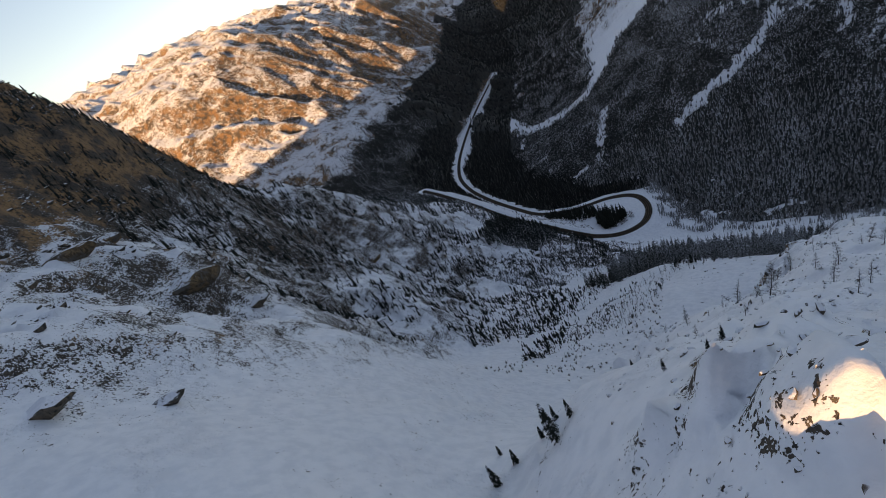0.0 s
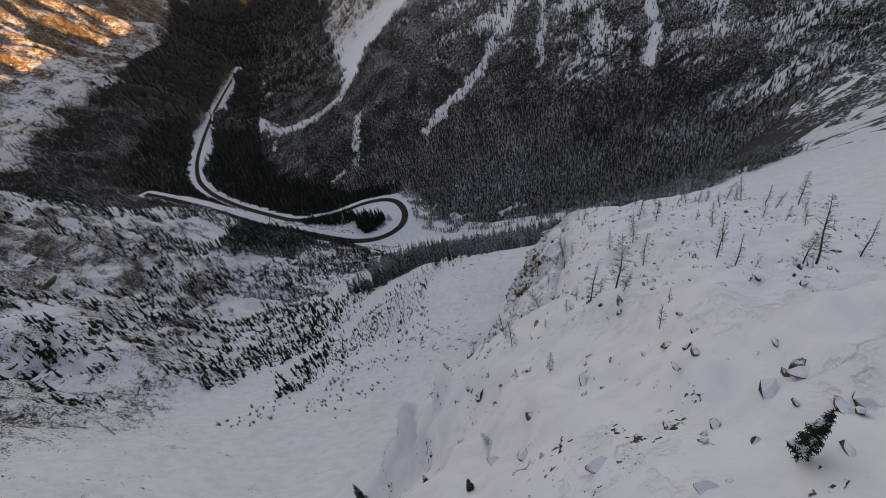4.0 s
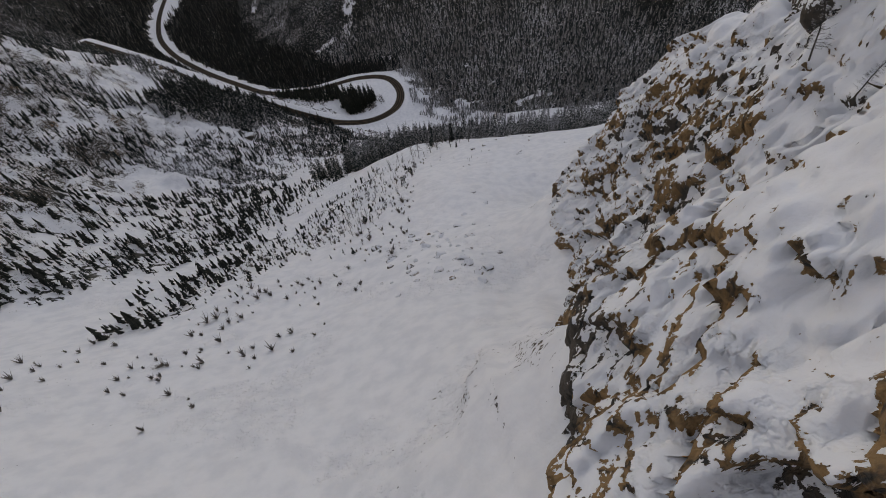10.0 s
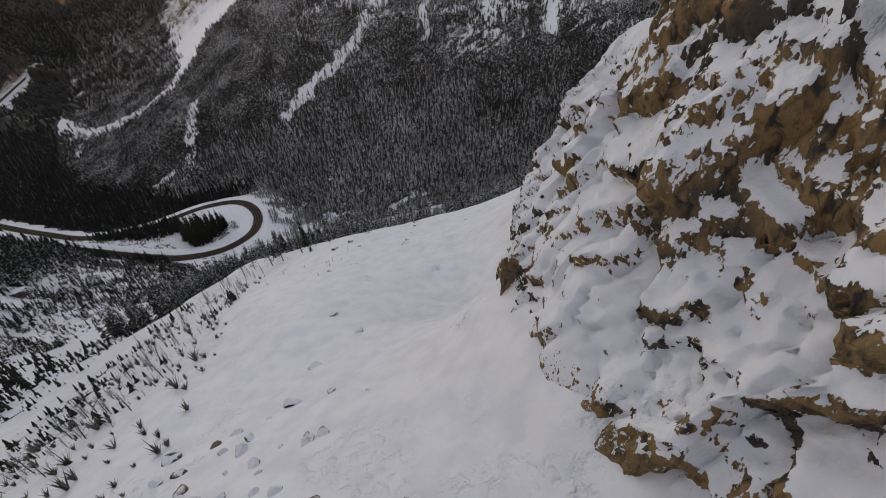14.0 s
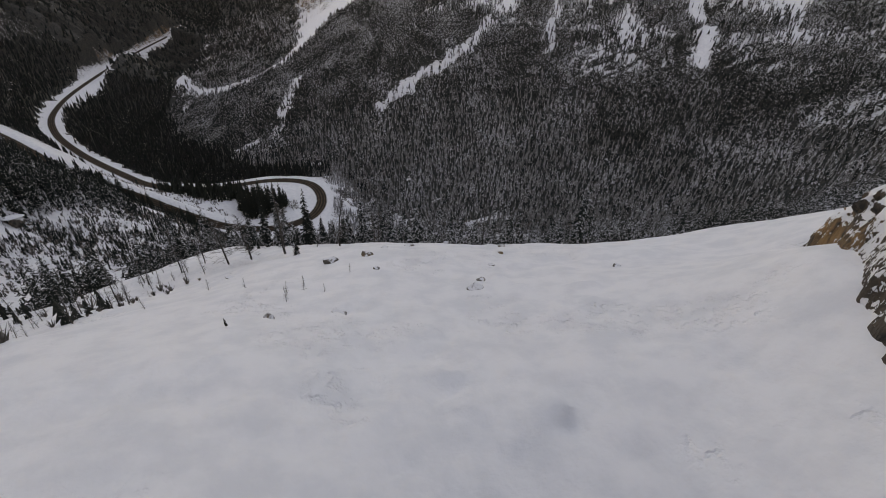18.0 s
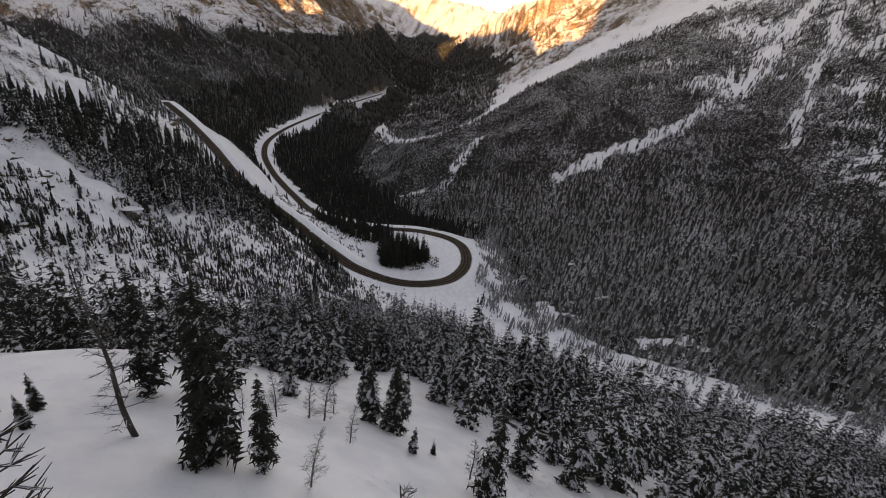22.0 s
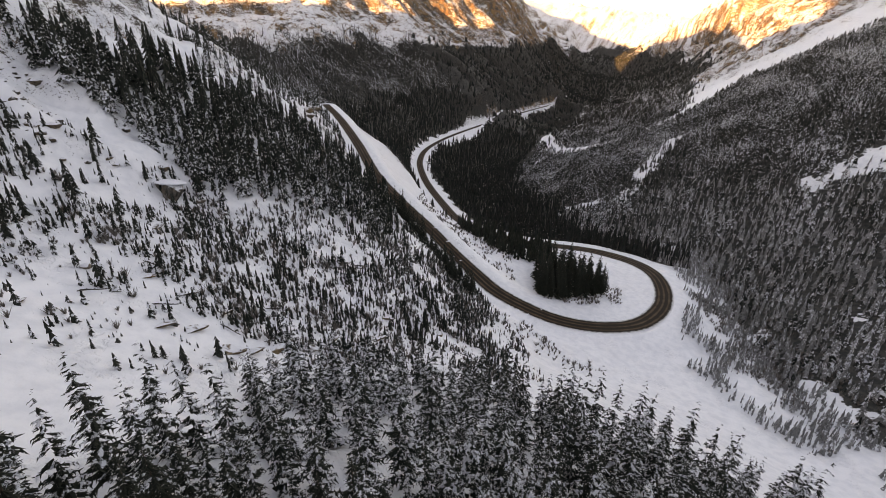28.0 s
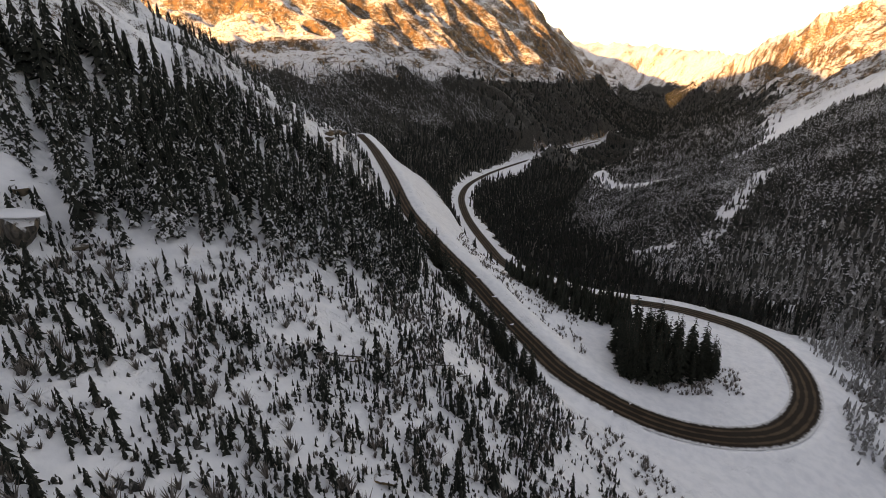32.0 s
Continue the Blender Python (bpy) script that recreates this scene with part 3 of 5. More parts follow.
def slope_cover(x, y):
    zone = inside(x, y, (-262, -215), (-190, -200), (-165, -178), (-185, -100), (-150, -45), (-240, 10), (-330, 60), (-310, -60))
    d, _ = road_near(x, y)
    zone &= ~inside(x, y, (-212, -172), (-175, -172), (-174, -122), (-196, -112))
    return zone * smooth(grain(x, y, 24, 111) + 0.5 * grain(x, y, 8, 112), -0.1, 0.4) * smooth(d, 9, 15)


WOOD_WEST = ((-60, -196), (-51, -206), (-50, -222), (-58, -236), (-78, -250))
OPEN_BENCH = ((-112, -216), (-97, -208), (-86, -194), (-72, -188), (-56, -182), (-46, -200), (-46, -226), (-60, -240), (-90, -236))


def wood_cover(x, y):
    body = inside(x, y, *WOOD_WEST, (-56, -270), (-24, -277), (-6, -266), (30, -276), (62, -286), (130, -300), (230, -320), (270, -240), (150, -200), (120, -184), (70, -172), (35, -164), (5, -150), (-34, -160), (-58, -188))
    open_ = np.exp(-(((x - 14) / 10) ** 2) - ((y + 244) / 7) ** 2) + np.exp(-(((x + 13) / 9) ** 2) - ((y + 236) / 6) ** 2) + np.exp(-(((x - 20) / 8) ** 2) - ((y + 204) / 10) ** 2) + 0.9 * np.exp(-(((x - 52) / 9) ** 2) - ((y + 208) / 18) ** 2)
    return body * np.clip(1 - 1.2 * open_, 0, 1) * smooth(grain(x, y, 17, 121), -0.8, -0.4)


CLIFF_FOOT = ((-19, -470), (-14, -455), (-7, -440), (1, -424), (7, -411), (7.8, -402.5), (11.2, -390.5), (21, -376), (38, -353), (60, -326))
CLIFF_BRINK = ((0, -467), (6, -453), (13, -440), (19, -427), (26, -415), (30, -404), (38, -390), (51, -371), (63, -354), (76, -338))
CLIFF_MIDDLE = [((a + c) / 2, (b + d) / 2) for (a, b), (c, d) in zip(CLIFF_FOOT, CLIFF_BRINK)]


def build_ground():
    xs = axis((-1000, -300, 7.0), (-300, -60, 2.3), (-60, -14, 1.3), (-14, 48, 0.85), (48, 75, 1.3), (75, 130, 3.0))
    ys = axis((-560, -352, 1.4), (-352, -292, 0.9), (-292, 130, 2.5), (130, 900, 6.5), (900, 1700, 11.0))
    x, y = (v.ravel() for v in np.meshgrid(xs, ys))
    z = ground(x, y)
    d, _ = road_near(x, y)
    # broken rock: push steep ground in and out along its slope
    b = base(x, y)
    gy, gx = (v.ravel() for v in np.gradient(b.reshape(len(ys), len(xs)), ys, xs))
    s = np.hypot(gx, gy)
    rough = smooth(s, 1.0, 1.5) * (1 - relief(x, y)) * smooth(d, 25, 40) * smooth(np.hypot(x - 15, y + 395), 260, 120)
    crag = smooth(away(x, y, *[q[:2] for q in CLIFF_MIDDLE]), 15, 6)
    under = inside(x, y, *[(a + 0.14 * (c - a), b + 0.14 * (e - b)) for (a, b), (c, e) in zip(CLIFF_FOOT, CLIFF_BRINK)][1:-1], *[(a + 1.0 * (c - a), b + 1.0 * (e - b)) for (a, b), (c, e) in zip(CLIFF_FOOT, CLIFF_BRINK)][-2:0:-1])
    slabs = 1.3 * ridged(x * 1.6 + z * 0.35, y + z * 0.5, 12, 31, 3) * (1 - crag) - 2.0 * crag
    length = np.sqrt(1 + s * s)
    nx, ny, nz = -gx / length, -gy / length, 1 / length
    x2, y2, z2 = x + rough * slabs * nx, y + rough * slabs * ny, z + rough * slabs * nz - 4.0 * under
    w, h = len(xs), len(ys)
    a = (np.arange(h - 1)[:, None] * w + np.arange(w - 1)[None]).ravel()
    me = make_mesh("ground", np.c_[x2, y2, z2], np.c_[a, a + 1, a + w + 1, a + w], GROUND)
    wild = relief(x, y)
    left_rock = np.maximum(smooth(-x - 0.12 * y, 135, 185) * smooth(-y, 120, 230), smooth(-x, 150, 185) * smooth(-y, -40, 10) * 0.9) * (1 - wild)
    spine = smooth(away(x, y, (25, -560), (0, -528), (-6, -505), (-4, -485), (4, -455), (22, -428), (55, -415)) + 9 * grain(x, y, 12, 163), 22, 9)
    brown = smooth(-x, 150, 200) * smooth(z + 12 * grain(x, y, 30, 161) + 14 * grain(x, y, 9, 162), 318, 345) * (y < -200)
    apron = np.exp(-(((x - 5) / 60) ** 2) - ((y + 330) / 45) ** 2)
    mark(me, "bare", -0.20 + 0.39 * wild + 0.22 * left_rock + 0.29 * brown + np.where(y < -503, 0.12, -0.16) * spine - 0.12 * rough - 0.2 * apron)
    mark(me, "wild", wild)
    mark(me, "ochre", np.clip(0.5 * wild + 0.55 * brown, 0, 1))
    woods = np.maximum(opposite_cover(x, y) * (y < 1500), valley_cover(x, y) * (y < 2400))
    low = np.maximum(0.22 * bench_cover(x, y), np.maximum(0.42 * streak_cover(x, y), 0.2 * slope_cover(x, y)))
    belt = np.maximum(0.30 * inside(x, y, *BELT), 0.30 * wood_cover(x, y))
    far_floor = smooth(b + 25 * grain(x, y, 120, 87) + 14 * grain(x, y, 40, 88), 110, 30) * smooth(y, 950, 1250) * smooth(d, 18, 40)
    woods = np.maximum(woods, far_floor)
    mark(me, "brush", np.maximum(0.95 * woods * (1 - 0.3 * smooth(b, 50, 140) * (x > 0)), np.maximum(low, belt)))
    return tagged(new("ground", me), "snow-covered mountain ground with bare rock on its steep faces", "ground", kind="structure")


land = build_ground()


def grain3(x, y, z, size, seed=0):
    """Gradient noise in space."""
    p = [np.asarray(v, float) / size + o * (seed + 1) for v, o in ((x, 13.7), (y, 7.9), (z, 3.3))]
    cell = [np.floor(v) for v in p]
    u = [v - c for v, c in zip(p, cell)]
    f = [v * v * v * (v * (v * 6 - 15) + 10) for v in u]
    total = 0.0
    for k in range(8):
        at = [(k >> n) & 1 for n in range(3)]
        h = np.sin((cell[0] + at[0]) * 127.1 + (cell[1] + at[1]) * 311.7 + (cell[2] + at[2]) * 74.7 + seed) * 43758.5453
        a = 2 * np.pi * (h - np.floor(h))
        b = np.sin(h * 1.7) * 1.5
        dot = np.cos(a) * np.cos(b) * (u[0] - at[0]) + np.sin(a) * np.cos(b) * (u[1] - at[1]) + np.sin(b) * (u[2] - at[2])
        w = 1.0
        for n in range(3):
            w = w * (f[n] if at[n] else 1 - f[n])
        total = total + w * dot
    return 1.6 * total


def blocks(u, v, seed):
    """Cells of a broken face, one to each unit square: each point's own random depth, the distance to the next cell, and the height in the cell."""
    i, j = np.floor(u), np.floor(v)
    near, second = np.full(u.shape, 9.0), np.full(u.shape, 9.0)
    own, lift = np.zeros(u.shape), np.zeros(u.shape)
    for di in (-1, 0, 1):
        for dj in (-1, 0, 1):
            h = np.sin((i + di) * 127.1 + (j + dj) * 311.7 + seed * 74.7) * 43758.5453
            a, b, c = h - np.floor(h), h * 7.3 - np.floor(h * 7.3), h * 3.7 - np.floor(h * 3.7)
            du, dv = u - i - di - 0.1 - 0.8 * a, v - j - dj - 0.1 - 0.8 * b
            d = np.abs(du) + np.abs(dv) * 0.8 + 0.3 * np.hypot(du, dv)
            closer = d < near
            second = np.where(closer, near, np.minimum(second, d))
            own, lift = np.where(closer, c, own), np.where(closer, dv, lift)
            near = np.where(closer, d, near)
    return own, second - near, lift


def build_cliff():
    """The broken face beside the couloir: ledges that hold snow between steep steps of rock."""
    foot = spline([(*q, 0) for q in CLIFF_FOOT], 0.5)[:, :2]
    brink = spline([(*q, 0) for q in CLIFF_BRINK], 0.5)[:, :2]
    s = np.linspace(0, 1, 520)
    foot, brink = (np.c_[np.interp(s, np.linspace(0, 1, len(q)), q[:, 0]), np.interp(s, np.linspace(0, 1, len(q)), q[:, 1])] for q in (foot, brink))
    v = np.linspace(-0.14, 1.2, 190)
    x = (foot[:, None, 0] + (brink - foot)[:, None, 0] * v).ravel()
    y = (foot[:, None, 1] + (brink - foot)[:, None, 1] * v).ravel()
    z = ground(x, y)
    out = (foot - brink) / np.linalg.norm(foot - brink, axis=1)[:, None]
    ox, oy = np.repeat(out[:, 0], len(v)), np.repeat(out[:, 1], len(v))
    vv, ss = np.tile(v, len(s)), np.repeat(s, len(v))
    fade = smooth(vv, -0.13, 0.1) * smooth(1.18 - vv, 0.0, 0.25) * smooth(ss, 0, 0.05) * smooth(1 - ss, 0, 0.05)
    along = ss * 130
    up = z + 0.35 * along
    big = 2.0 * grain3(along, 0 * x, z * 0.3, 13, 2) + 1.3 * grain3(along * 1.2, 0 * x, z * 0.7, 6, 3)
    # where the face is bare: thick in some bands, smothered in others
    thick = grain3(along, 0 * x, up, 11, 12) + 0.6 * grain3(along, 0 * x, up, 4.5, 13)
    bare = smooth(thick - 0.25 * smooth(vv, 0.45, 0.95) + 0.15 * smooth(vv, 0.35, 0.0) + 0.4 * smooth(ss, 0.62, 0.45) * smooth(vv, 0.25, 0.45) * smooth(vv, 1.0, 0.75) + 0.6 * smooth(ss, 0.115, 0.08) + 0.2 * smooth(vv, 0.4, 0.25), -0.3, 0.45)
    ramp = smooth(ss, 0.07, 0.12) * smooth(ss, 0.27, 0.22) * smooth(vv, 0.32, 0.45)
    bare = bare * (1 - 0.95 * np.maximum(ramp, smooth(ss, 0.42, 0.3) * smooth(vv, 0.62, 0.75)))
    bare = bare * (1 - 0.7 * smooth(ss, 0.5, 0.6) * (1 - 0.6 * smooth(vv, 0.35, 0.1)))
    run = np.linalg.norm(brink - foot, axis=1)[:, None] * np.gradient(v)
    sheer = smooth((np.gradient(z.reshape(len(s), len(v)), axis=1) / run).ravel(), 1.3, 2.2)
    body = np.maximum(bare, sheer)
    # upright slabs and blocks of three sizes, each standing out by its own depth, with cracks between
    wa, wz = along + 0.8 * grain3(x, y, z, 3.5, 21), z + 1.2 * grain3(x, y, z, 5, 22)
    push = 0.4 + big
    stone = 0.0
    for wide, tall, deep, seed in ((3.4, 7.5, 2.3, 1), (1.5, 3.0, 1.2, 2), (0.7, 1.3, 0.55, 3)):
        own, edge, lift = blocks(wa / wide + 0.35 * wz / tall, wz / tall, seed)
        push = push + (0.12 + 0.88 * body) * (deep * (own - 0.5) - 0.25 * deep * lift - 0.3 * deep * smooth(edge, 0.14, 0.0))
        stone = stone + deep * (own - 0.4)
    push = fade * (push + 0.2 * grain3(x, y, z, 1.1, 7)) - 2.6 * (1 - fade)
    drop = 0.15 * fade * bare * grain3(x, y, z, 0.6, 9) - 6.0 * (1 - fade)
    w = len(v)
    a = (np.arange(len(s) - 1)[:, None] * w + np.arange(w - 1)[None]).ravel()
    me = make_mesh("cliff", np.c_[x + ox * push * 0.8, y + oy * push * 0.8, z + 0.45 * push + drop], np.c_[a, a + w, a + w + 1, a + 1], GROUND)
    mark(me, "wild", np.zeros(len(x)))
    mark(me, "bare", -0.53 + 0.36 * bare + 0.05 * stone)
    mark(me, "ochre", smooth(grain3(along, 0 * x, up, 7, 17) + 0.15 * stone + 0.2 * smooth(ss, 0.7, 0.5) - 0.35 * smooth(ss, 0.55, 0.65), -0.15, 0.3))
    mark(me, "brush", np.zeros(len(x)))
    mark(me, "crag", np.ones(len(x)))
    return tagged(new("cliff", me), "broken ochre rock cliff with snow lying on its ledges", "cliff", kind="structure")


cliff = build_cliff()
CLIFF_TREE = BVHTree.FromPolygons([v.co for v in cliff.data.vertices], [p.vertices for p in cliff.data.polygons])


def surface(x, y, z=None):
    """The height of what lies under the sky at a place: the land, or the cliff where that stands higher."""
    z = float(ground(x, y)) if z is None else z
    if -30 < x < 90 and -480 < y < -315:
        hit = CLIFF_TREE.ray_cast(Vector((x, y, 600)), Vector((0, 0, -1)))[0]
        z = z if hit is None else max(z, hit.z)
    return z


def build_road():
    p = spline(road_upper + road_loop + road_lower, 2.5)
    side = np.gradient(p[:, :2], axis=0)
    side = np.c_[side[:, 1], -side[:, 0]] / np.linalg.norm(side, axis=1)[:, None]
    bend = np.abs(np.gradient(np.unwrap(np.arctan2(side[:, 1], side[:, 0])))) / 2.5
    bend = np.convolve(bend, np.ones(15) / 15, "same")
    half = 4.4 + 0.7 * smooth(bend, 0.006, 0.02)
    steps = np.linspace(-1, 1, 13)
    verts = np.array([(*(q[:2] + s * k * n), q[2] + 0.05 - 0.1 * k * k) for q, s, n in zip(p, half, side) for k in steps])
    n, k = len(p), len(steps)
    a = (np.arange(n - 1)[:, None] * k + np.arange(k - 1)[None]).ravel()
    me = make_mesh("road", verts, np.c_[a, a + k, a + k + 1, a + 1], ASPHALT)
    mark(me, "across", np.tile((steps + 1) / 2, n))
    return tagged(new("road", me), "ploughed two-lane mountain road with wet wheel tracks round a hairpin", "road", kind="structure")


build_road()


# ---- trees ----
rng = np.random.default_rng(7)


def scatter(low_x, high_x, low_y, high_y, gap, keep):
    """Places about gap metres apart that keep(x, y), a chance from 0 to 1, lets stand."""
    xs, ys = np.meshgrid(np.arange(low_x, high_x, gap), np.arange(low_y, high_y, gap))
    x = (xs + rng.uniform(-0.48, 0.48, xs.shape) * gap).ravel()
    y = (ys + rng.uniform(-0.48, 0.48, ys.shape) * gap).ravel()
    stay = rng.random(x.shape) < keep(x, y)
    return x[stay], y[stay]


def spire(tiers, points, slim, ragged, seed):
    """A distant conifer of height 1: jagged skirts of needles one above the other. Corners and triangles."""
    r = np.random.default_rng(seed)
    verts, faces = [], []
    for k in range(tiers):
        low, high = k / tiers * 0.94 + 0.03, min(1.0, (k + 1.75) / tiers * 0.94 + 0.03)
        wide = slim * (1 - 0.93 * k / tiers) ** 0.85
        n = len(verts)
        verts.append((0, 0, high))
        for j in range(points):
            a = 2 * math.pi * (j + 0.4 * (k % 2)) / points
            out = wide * (1.0 if j % 2 else 0.55) * r.uniform(1 - ragged, 1 + ragged)
            verts.append((out * math.cos(a), out * math.sin(a), low + (0.0 if j % 2 else 0.35 / tiers) + r.uniform(-0.25, 0.25) / tiers))
        faces += [(n, n + 1 + j, n + 1 + (j + 1) % points) for j in range(points)]
    return np.array(verts), np.array(faces)


def wood(name, label, x, y, tall, material, tiers=3, points=6, slim=0.14, category="forest", shapes=None):
    """Many distant trees as one object."""
    shapes = shapes or [spire(tiers, points, slim * s, 0.42, k) for k, s in enumerate((0.72, 1.0, 1.3, 0.9, 1.15, 0.8))]
    z = ground(x, y) - 0.3
    turn, lean = rng.uniform(0, 6.283, len(x)), rng.normal(0, 0.03, (len(x), 2))
    kind = rng.integers(0, len(shapes), len(x))
    verts, faces, count = [], [], 0
    for k, (v, f) in enumerate(shapes):
        s = kind == k
        n = int(s.sum())
        if not n:
            continue
        c, d, h = np.cos(turn[s])[:, None], np.sin(turn[s])[:, None], tall[s][:, None]
        px = (v[None, :, 0] * c - v[None, :, 1] * d + lean[s, :1] * v[None, :, 2]) * h + x[s][:, None]
        py = (v[None, :, 0] * d + v[None, :, 1] * c + lean[s, 1:] * v[None, :, 2]) * h + y[s][:, None]
        pz = v[None, :, 2] * h + z[s][:, None]
        verts.append(np.stack([px, py, pz], -1).reshape(-1, 3))
        faces.append((f[None] + (np.arange(n) * len(v))[:, None, None]).reshape(-1, 3) + count)
        count += n * len(v)
    me = make_mesh(name, np.concatenate(verts), np.concatenate(faces), material, False)
    return tagged(new(name, me), label, category, kind="stuff")


def heights(n, mean, spread_):
    return np.clip(rng.normal(mean, spread_, n), mean * 0.4, mean * 1.6)


x, y = scatter(-260, 720, -190, 640, 3.1, lambda x, y: opposite_cover(x, y) * (np.hypot(x, y + 250) < 900))
frost = rng.random(len(x)) < smooth(past_edge(x, y) + 45 * grain(x, y, 60, 71) + 25 * grain(x, y, 18, 72), 300, 110) * smooth(y + 40 * grain(x, y, 50, 73), 210, 110) * 0.85 + 0.18 * smooth(base(x, y) + 30 * grain(x, y, 45, 74), 90, 170)
t = heights(len(x), 5.9, 2.0) * (1 - 0.3 * smooth(base(x, y), 120, 300))
wood("forest_across_creek", "dark snow-dusted conifer forest on the mountainside across the creek", x[~frost], y[~frost], t[~frost], SPRUCE_FAR, 4, 7, 0.235)
wood("frosted_forest", "pale grey frosted conifers above the creek", x[frost], y[frost], t[frost] * 0.9, FROSTED, 4, 7, 0.2)

x, y = scatter(-620, 500, 520, 1500, 7.0, lambda x, y: opposite_cover(x, y) * smooth(base(x, y), 120, 40))
wood("forest_down_valley", "dark conifer forest on the far valley side", x, y, heights(len(x), 10, 2.5), SPRUCE_FAR, 2, 6, 0.24)


x, y = scatter(-640, 0, 20, 560, 4.0, valley_cover)
t, high = heights(len(x), 8.0, 2.6), base(x, y) + 22 * grain(x, y, 40, 85) + 12 * grain(x, y, 14, 86) > 38
wood("forest_below_road", "dense dark conifer forest on the valley floor", x[~high], y[~high], t[~high], SPRUCE_FLOOR, 4, 6, 0.18)
wood("forest_on_spur", "snow-dusted conifer forest on the rocky spur above the lower road", x[high], y[high], 0.85 * t[high], SPRUCE_FAR, 4, 6, 0.17)
x, y = scatter(-800, -250, 560, 2400, 11.0, lambda x, y: valley_cover(x, y) * smooth(x, -760, -600))
wood("far_valley_forest", "dark conifer forest covering the distant valley floor", x, y, heights(len(x), 9, 2.5), SPRUCE_FLOOR, 2, 6, 0.32)

x, y = scatter(-950, 350, 1300, 3500, 15.0, lambda x, y: smooth(base(x, y) + 25 * grain(x, y, 120, 87) + 14 * grain(x, y, 40, 88), 110, 30) * (past_band(x, y) > 0))
wood("distant_forest", "dark conifer forest on the floor of the distant valley", x, y, heights(len(x), 11, 3), SPRUCE_FLOOR, 2, 6, 0.42)

# low trees on the benches left of the wood, and in streaks on the snow field above
x, y = scatter(-175, -30, -265, -45, 0.95, lambda x, y: bench_cover(x, y) * (0.34 + 0.66 * smooth(grain(x, y, 5, 95) + 0.8 * grain(x, y, 12, 96), -0.2, 0.2)) * ~inside(x, y, *BELT))
t = np.clip(rng.gamma(2.0, 0.85, len(x)), 0.5, 6.5)
wood("young_conifers", "young snow-dusted conifers scattered over the benches", x, y, t, SPRUCE_YOUNG, 6, 10, 0.17, "young trees")


x, y = scatter(-175, -30, -265, -45, 1.0, lambda x, y: 0.6 * bench_cover(x, y) * smooth(grain(x, y, 6, 98) + 0.6 * grain(x, y, 2.5, 99), -0.35, 0.2))
wood("bench_scrub", "knee-high snowy conifer scrub between the young trees", x, y, np.clip(rng.gamma(3, 0.32, len(x)), 0.3, 1.8), SPRUCE_SCRUB, 3, 7, 0.34, "scrub")

x, y = scatter(-300, -12, -445, -180, 1.55, lambda x, y: streak_cover(x, y) * 0.8)
t = np.clip(rng.gamma(2.8, 0.85, len(x)), 0.7, 6.0)
t = t * np.where(x > -70, 0.62, 1.0)
wood("tree_line_conifers", "stunted dark conifers in streaks on the snow field", x, y, t, SPRUCE_LOW, 4, 8, 0.2, "stunted trees")


x, y = scatter(-335, -145, -220, 65, 3.0, lambda x, y: slope_cover(x, y) * 0.78)
wood("slope_conifers", "scattered dark conifers on the rocky slope", x, y, heights(len(x), 7.0, 2.2), SPRUCE_YOUNG, 7, 8, 0.15)
x, y = scatter(-205, -105, -185, -40, 2.8, lambda x, y: inside(x, y, *BELT) * 0.93)
wood("belt_of_conifers", "dense belt of tall dark conifers below the rocky slope", x, y, heights(len(x), 10, 2.8), SPRUCE_YOUNG, 8, 10, 0.15)


# near conifers: trunk and crown, built a few times and then copied
def tube(path, radii, sides=6):
    """Corners and triangles of a tapered tube along a path."""
    path = np.array(path, float)
    way = np.gradient(path, axis=0)
    verts, faces = [], []
    for p, w, r in zip(path, way, radii):
        w = w / (np.linalg.norm(w) + 1e-9)
        a = np.cross(w, (0.3, 0.9, 0.1) if abs(w[1]) < 0.8 else (0.9, 0.1, 0.3))
        a /= np.linalg.norm(a)
        b = np.cross(w, a)
        verts += [p + r * (math.cos(k * 6.2832 / sides) * a + math.sin(k * 6.2832 / sides) * b) for k in range(sides)]
    for i in range(len(path) - 1):
        for k in range(sides):
            q, s = i * sides + k, i * sides + (k + 1) % sides
            faces += [(q, s, s + sides), (q, s + sides, q + sides)]
    return np.array(verts), np.array(faces)


def joined(pieces):
    verts, faces, n = [], [], 0
    for v, f in pieces:
        verts.append(v)
        faces.append(np.asarray(f) + n)
        n += len(v)
    return np.concatenate(verts), np.concatenate(faces)


